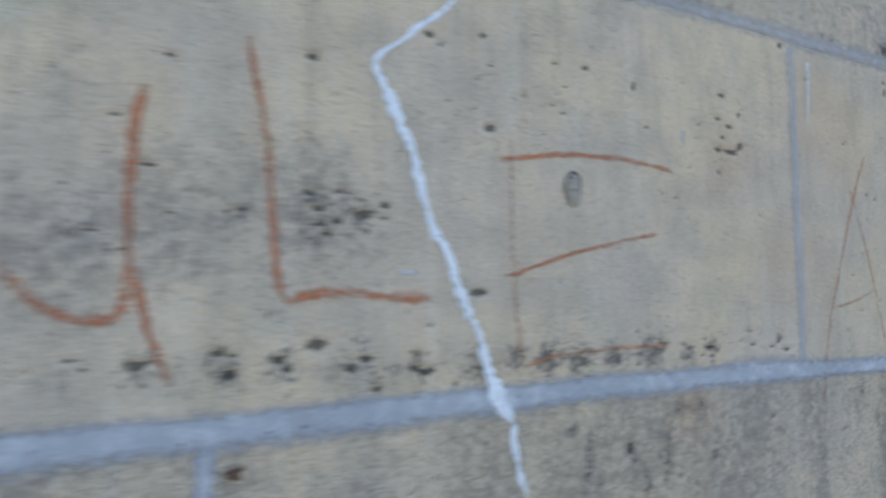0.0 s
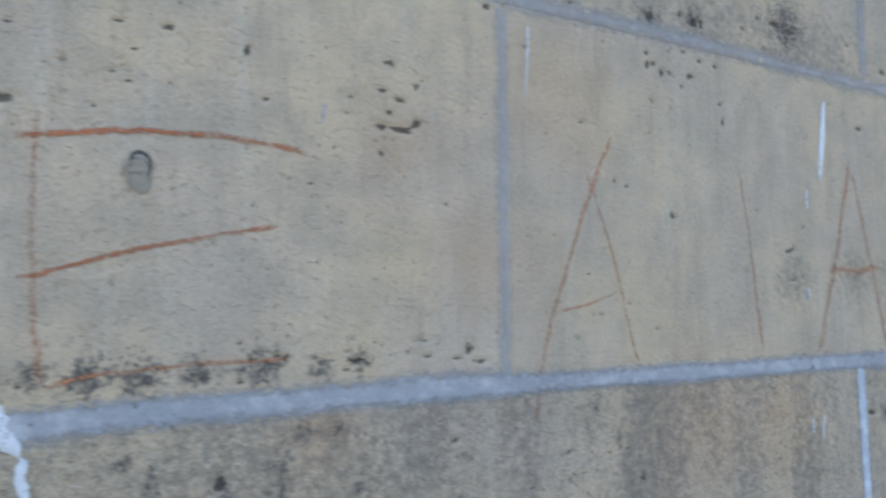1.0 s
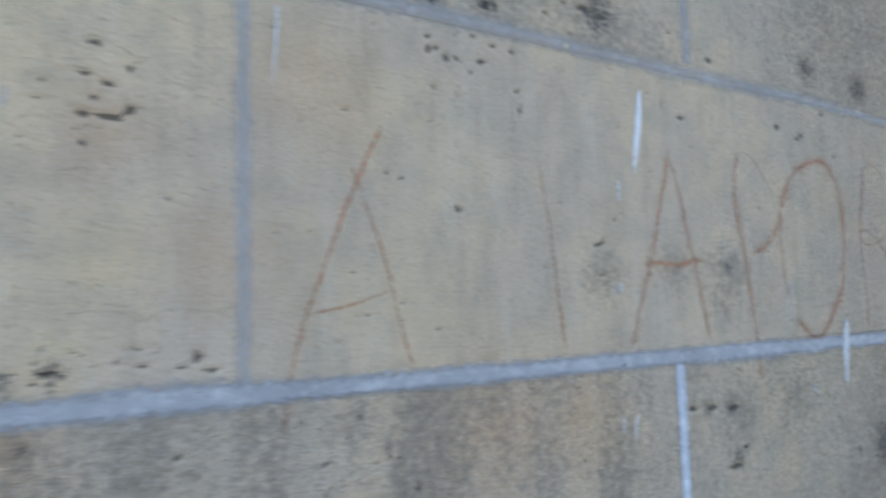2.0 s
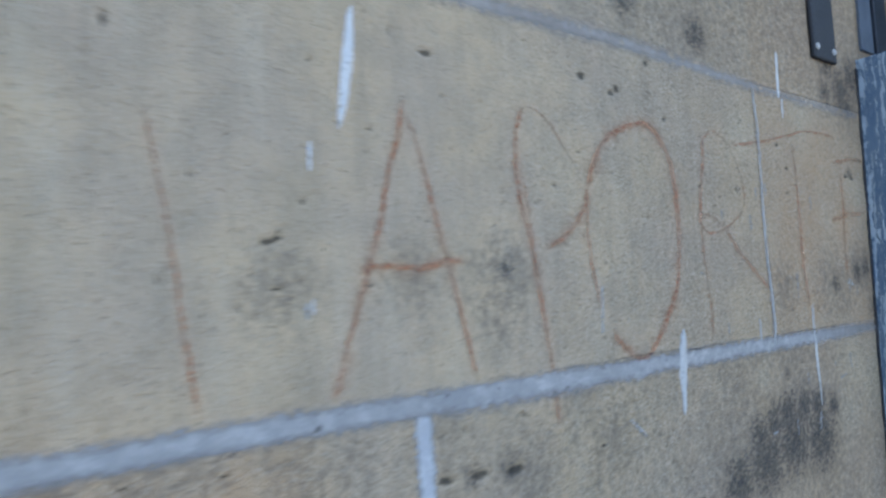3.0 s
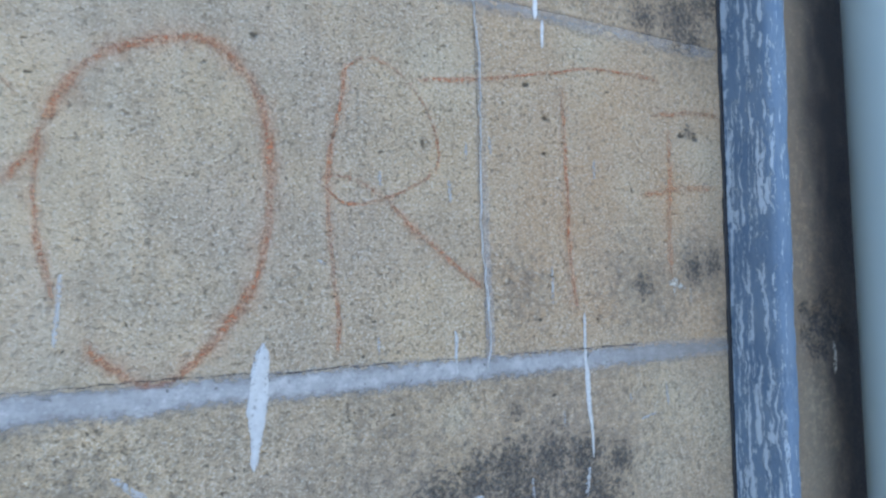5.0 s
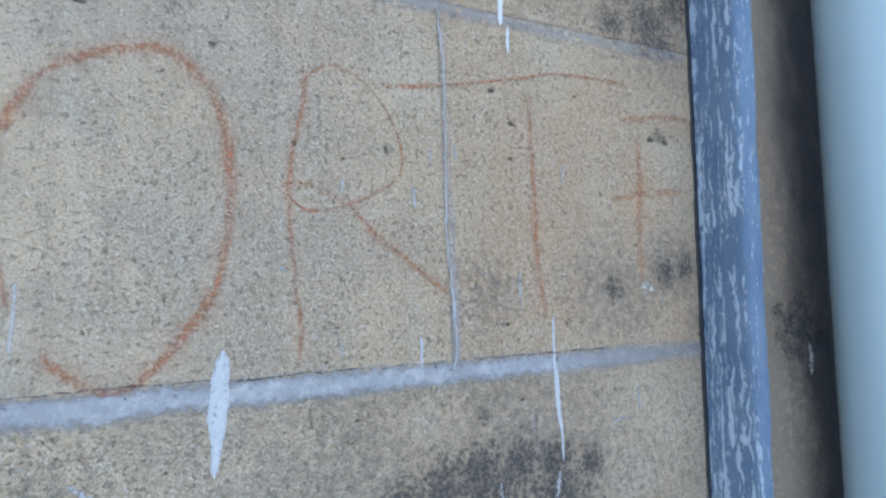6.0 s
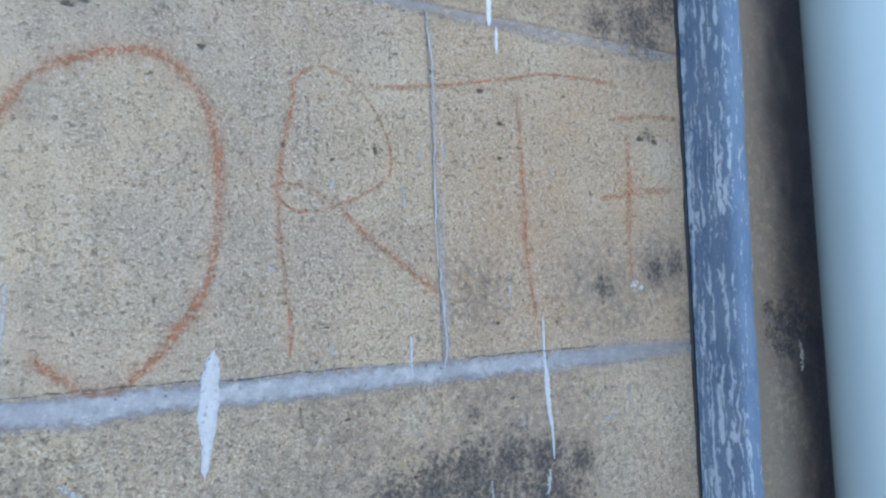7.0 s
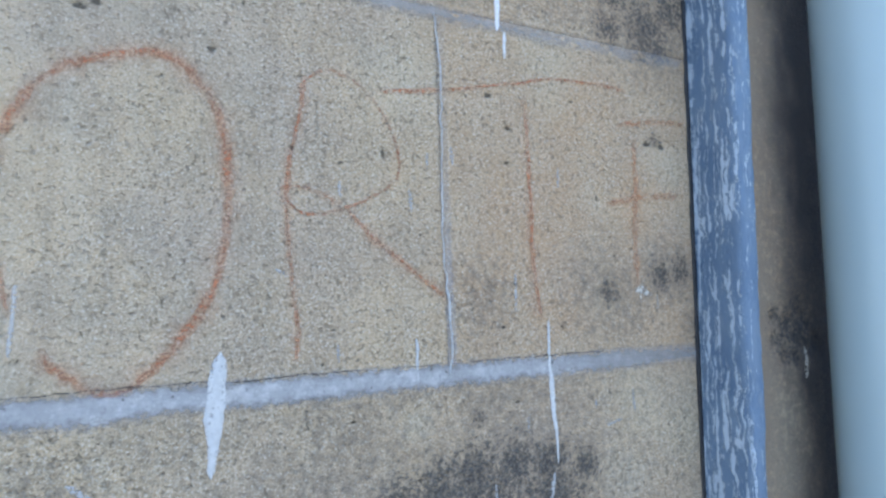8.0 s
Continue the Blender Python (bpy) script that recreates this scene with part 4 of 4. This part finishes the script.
for points in (
        [(-0.008, 1.555, 0.006), (-0.009, 1.537, 0.005)], [(-0.01, 1.464, 0.004), (-0.01, 1.454, 0.0041)], [(-0.013, 1.345, 0.004), (-0.014, 1.331, 0.0032)],
        [(0.004, 1.346, 0.0051), (-0.001, 1.324, 0.004)]):
    paint("paint_splash", "short worn white paint fleck on stone", [(x, z, max(0.55 * w, 0.0016)) for x, z, w in points], WHITE_WORN, 0.0007)
paint("paint_splash", "cream-white paint splat with two short runs on stone", [(0.700, 1.449, 0.004), (0.708, 1.451, 0.0055), (0.714, 1.449, 0.0050), (0.719, 1.446, 0.003)], CREAM, 0.0009, 0.5)
paint("paint_splash", SPLASH, [(0.706, 1.452, 0.003), (0.7065, 1.440, 0.0025)], CREAM, 0.0009)
paint("paint_splash", SPLASH, [(0.726, 1.446, 0.0025), (0.7265, 1.434, 0.0022)], CREAM, 0.0009)
paint("paint_flake", "pale upright flake of old paint beside the pipe", [(0.9300, 1.389, 0.003), (0.9315, 1.378, 0.0075), (0.9310, 1.366, 0.0070), (0.9295, 1.357, 0.002)], CREAM, 0.0009, 0.4)
paint("paint_splash", "slanting white scrape on stone below the joint", [(0.270, 1.354, 0.003), (0.290, 1.337, 0.005)], WHITE_THIN, 0.0007)


# ---- fossil and iron fleck in the stone ----
def shell_fossil(x, z, wide, tall):
    """An oyster-like shell in section: an oval with stepped growth lines, a dark upper rim and a tail."""
    u, a = np.meshgrid(np.linspace(0, 1, 15), np.linspace(0, 2 * np.pi, 41))
    px = wide * u * np.cos(a) * (0.82 + 0.36 * lattice(3 * np.cos(a) + 10, 3 * np.sin(a) + 10)) * (1 + 0.10 * np.sin(2 * a + 0.5)) + 0.25 * wide * (np.sin(a) < 0) * np.sin(a) ** 2 * u
    pz = tall * u * np.sin(a) * np.where(np.sin(a) < 0, 1.25, 0.95)
    bands = 0.5 + 0.5 * np.sin((pz / tall + 0.5 * (px / wide) ** 2 + 0.5 * lattice(px * 500 + 20, pz * 500 + 20)) * 11)
    rim = np.exp(-(((u - 0.86) / 0.10) ** 2)) * np.clip(0.35 + np.sin(a + 0.6), 0, 1)
    out = 0.0011 * np.sqrt(np.clip(1 - u**2, 0, 1)) + 0.0007 * bands * (1 - u) - 0.0008 * rim + 0.0018
    groove = np.clip(0.95 * rim + 0.50 * bands**2 * (u < 0.9) * (pz > -0.4 * tall), 0, 1)
    verts = np.stack([px, -out - face_height(px + x, pz + z), pz], -1).reshape(-1, 3)
    ob = new("fossil_shell", mesh_of("fossil_shell", verts, grid_faces(41, 15), SHELL, {"groove": groove}))
    ob.location = (x, 0, z)
    return tagged(ob, "dark ridged oval fossil shell set in stone", "fossil")


def make_shell():
    m, n, l, p = material("fossil_shell")
    where = coords(n)
    col = blend(n, l, grain(n, l, where, 260.0, 3.0), (0.25, 0.205, 0.145), (0.44, 0.375, 0.285))
    cut = calc(n, l, "ADD", layer(n, "groove"), calc(n, l, "MULTIPLY", calc(n, l, "SUBTRACT", grain(n, l, where, 500.0, 3.0), 0.5), 0.7))
    col = blend(n, l, ramp(n, l, cut, 0.20, 0.55, 0.0, 0.92), col, (0.050, 0.045, 0.034))
    l.new(col, p.inputs["Base Color"])
    p.inputs["Roughness"].default_value = 0.85
    return m


SHELL = make_shell()
shell_fossil(-0.583, 1.524, 0.0068, 0.0108)

fleck = bmesh.new()
bmesh.ops.create_icosphere(fleck, subdivisions=3, radius=1.0, matrix=Matrix.Diagonal((0.0040, 0.0013, 0.0026, 1)))
for v in fleck.verts:
    v.co *= 1 + 1.3 * (float(lattice(v.co.x * 700 + 30, v.co.z * 700 + 30)) - 0.5)
iron = thing("iron_fleck", (-0.798, -0.0005, 1.366), "small brown rusty iron fleck in the stone", "iron fleck")
part("fleck", fleck, RUST, iron)


# ---- batten, plate, bar and downpipe at the end of the writing ----
LEAN = Matrix.Rotation(radians(2.4), 4, "Y")


def batten():
    ob = thing("batten", (0.778, 0.0, 1.5), "blue-grey painted wooden batten with flaking paint, edge-on", "batten")
    ob.matrix_world = Matrix.Translation((0.778, 0, 1.5)) @ LEAN
    zs = np.linspace(-1.45, 0.237, 420)
    outline = [(0.0, 0.010), (0.0005, -0.004), (0.0, -0.018), (0.0002, -0.032), (0.0, -0.0440), (0.0015, -0.0490), (0.0050, -0.0515), (0.0090, -0.0520), (0.0135, -0.0520), (0.0180, -0.0515), (0.0215, -0.0500), (0.0238, -0.0470), (0.0248, -0.0430), (0.0248, 0.010)]
    p = np.array(outline)
    many = len(p)
    z = np.repeat(zs[:, None], many, 1)
    k = np.arange(many)[None] + 0 * z
    out = 0.0011 * (lattice(k * 0.9, z * 60) - 0.5) + 0.0016 * (lattice(k * 0.3 + 40, z * 14) - 0.5)
    broad = (0.0251 + 0.015 * np.clip(z, -0.4, 0.24)) / 0.0248
    x = p[None, :, 0] * broad - out * (k < 7)
    y = p[None, :, 1] - out * (k > 4)
    z = z + (k - 4) * 0.0003 * (z > 0.23)
    verts = np.stack([x, y, z], -1).reshape(-1, 3)
    worn = np.array([1.3, 1.5, 0.3, 0.9, 0.5, -0.2, -0.7, -0.9, -0.8, -0.5, -0.1, 0.2, 0.0, 0.0])[None] + 0.35 * np.clip(-z / 0.3, 0, 1)
    faces = grid_faces(len(zs), many) + [tuple(range((len(zs) - 1) * many, len(zs) * many))]
    # Added black strip that stands in for the shaded gap.
    shade_strip = bmesh.new()
    box(shade_strip, -0.0032, 0.001, -0.0022, 0.006, -1.45, 0.225, 0.001, 1)
    part("gap_shade", shade_strip, BLACK_METAL, ob, "black strip standing in for shade in the gap beside the wall")
    child("board", mesh_of("board", verts, faces, BATTEN, {"worn": worn, "scuff": np.clip((k - 3.0) / 3, 0.15, 1) * (0.4 + 0.9 * lattice(k * 0.5, z * 18))}), ob)
    return ob


batten()


def plate():
    ob = thing("metal_plate", (0.688, 0, 1.717), "black metal plate screwed to the wall", "plate")
    bm = bmesh.new()
    box(bm, -0.031, 0.031, -0.006, 0.0, 0.0, 0.22, 0.0025)
    part("plate", bm, BLACK_METAL, ob)
    for x in (-0.022, 0.022):
        bm = bmesh.new()
        bmesh.ops.create_cone(bm, cap_ends=True, segments=16, radius1=0.0044, radius2=0.0034, depth=0.002, matrix=Matrix.Translation((x, -0.0068, 0.014)) @ Matrix.Rotation(radians(90), 4, "X"))
        part("screw", bm, SCREW, ob, "paint-flecked screw head")


plate()

# Dark upright band above the batten, of unknown kind, built as a bar.
bar = thing("upright_bar", (0.868, 0, 1.752), "dark upright band above the batten, built as a bar", "bar")
bm = bmesh.new()
box(bm, -0.020, 0.020, -0.008, 0.006, 0.0, 0.75, 0.002)
part("bar", bm, DARK_BAR, bar)
# Added strip whose grey-blue colour imitates the wall in shade.
bm = bmesh.new()
box(bm, -0.062, -0.022, -0.004, 0.004, 0.0, 0.70, 0.001)
part("shaded_wall_strip", bm, STRIP, bar, "grey-blue strip standing in for shaded wall")


def downpipe():
    ob = thing("downpipe", (0.9634, -0.0707, 1.48), "smooth pale blue-white plastic downpipe standing off the wall", "pipe")
    ob.matrix_world = Matrix.Translation((0.9634, -0.0707, 1.48)) @ Matrix.Rotation(radians(2.25), 4, "Y")
    turns, r = 72, 0.0533
    ring = [(r * math.cos(2 * math.pi * i / turns), r * math.sin(2 * math.pi * i / turns)) for i in range(turns)]
    verts = [(x, y, z) for z in (-1.43, -0.6, 0.4, 1.55) for x, y in ring]
    faces = [(k * turns + i, k * turns + (i + 1) % turns, (k + 1) * turns + (i + 1) % turns, (k + 1) * turns + i) for k in range(3) for i in range(turns)]
    child("pipe", mesh_of("pipe", verts, faces, PVC), ob)


downpipe()
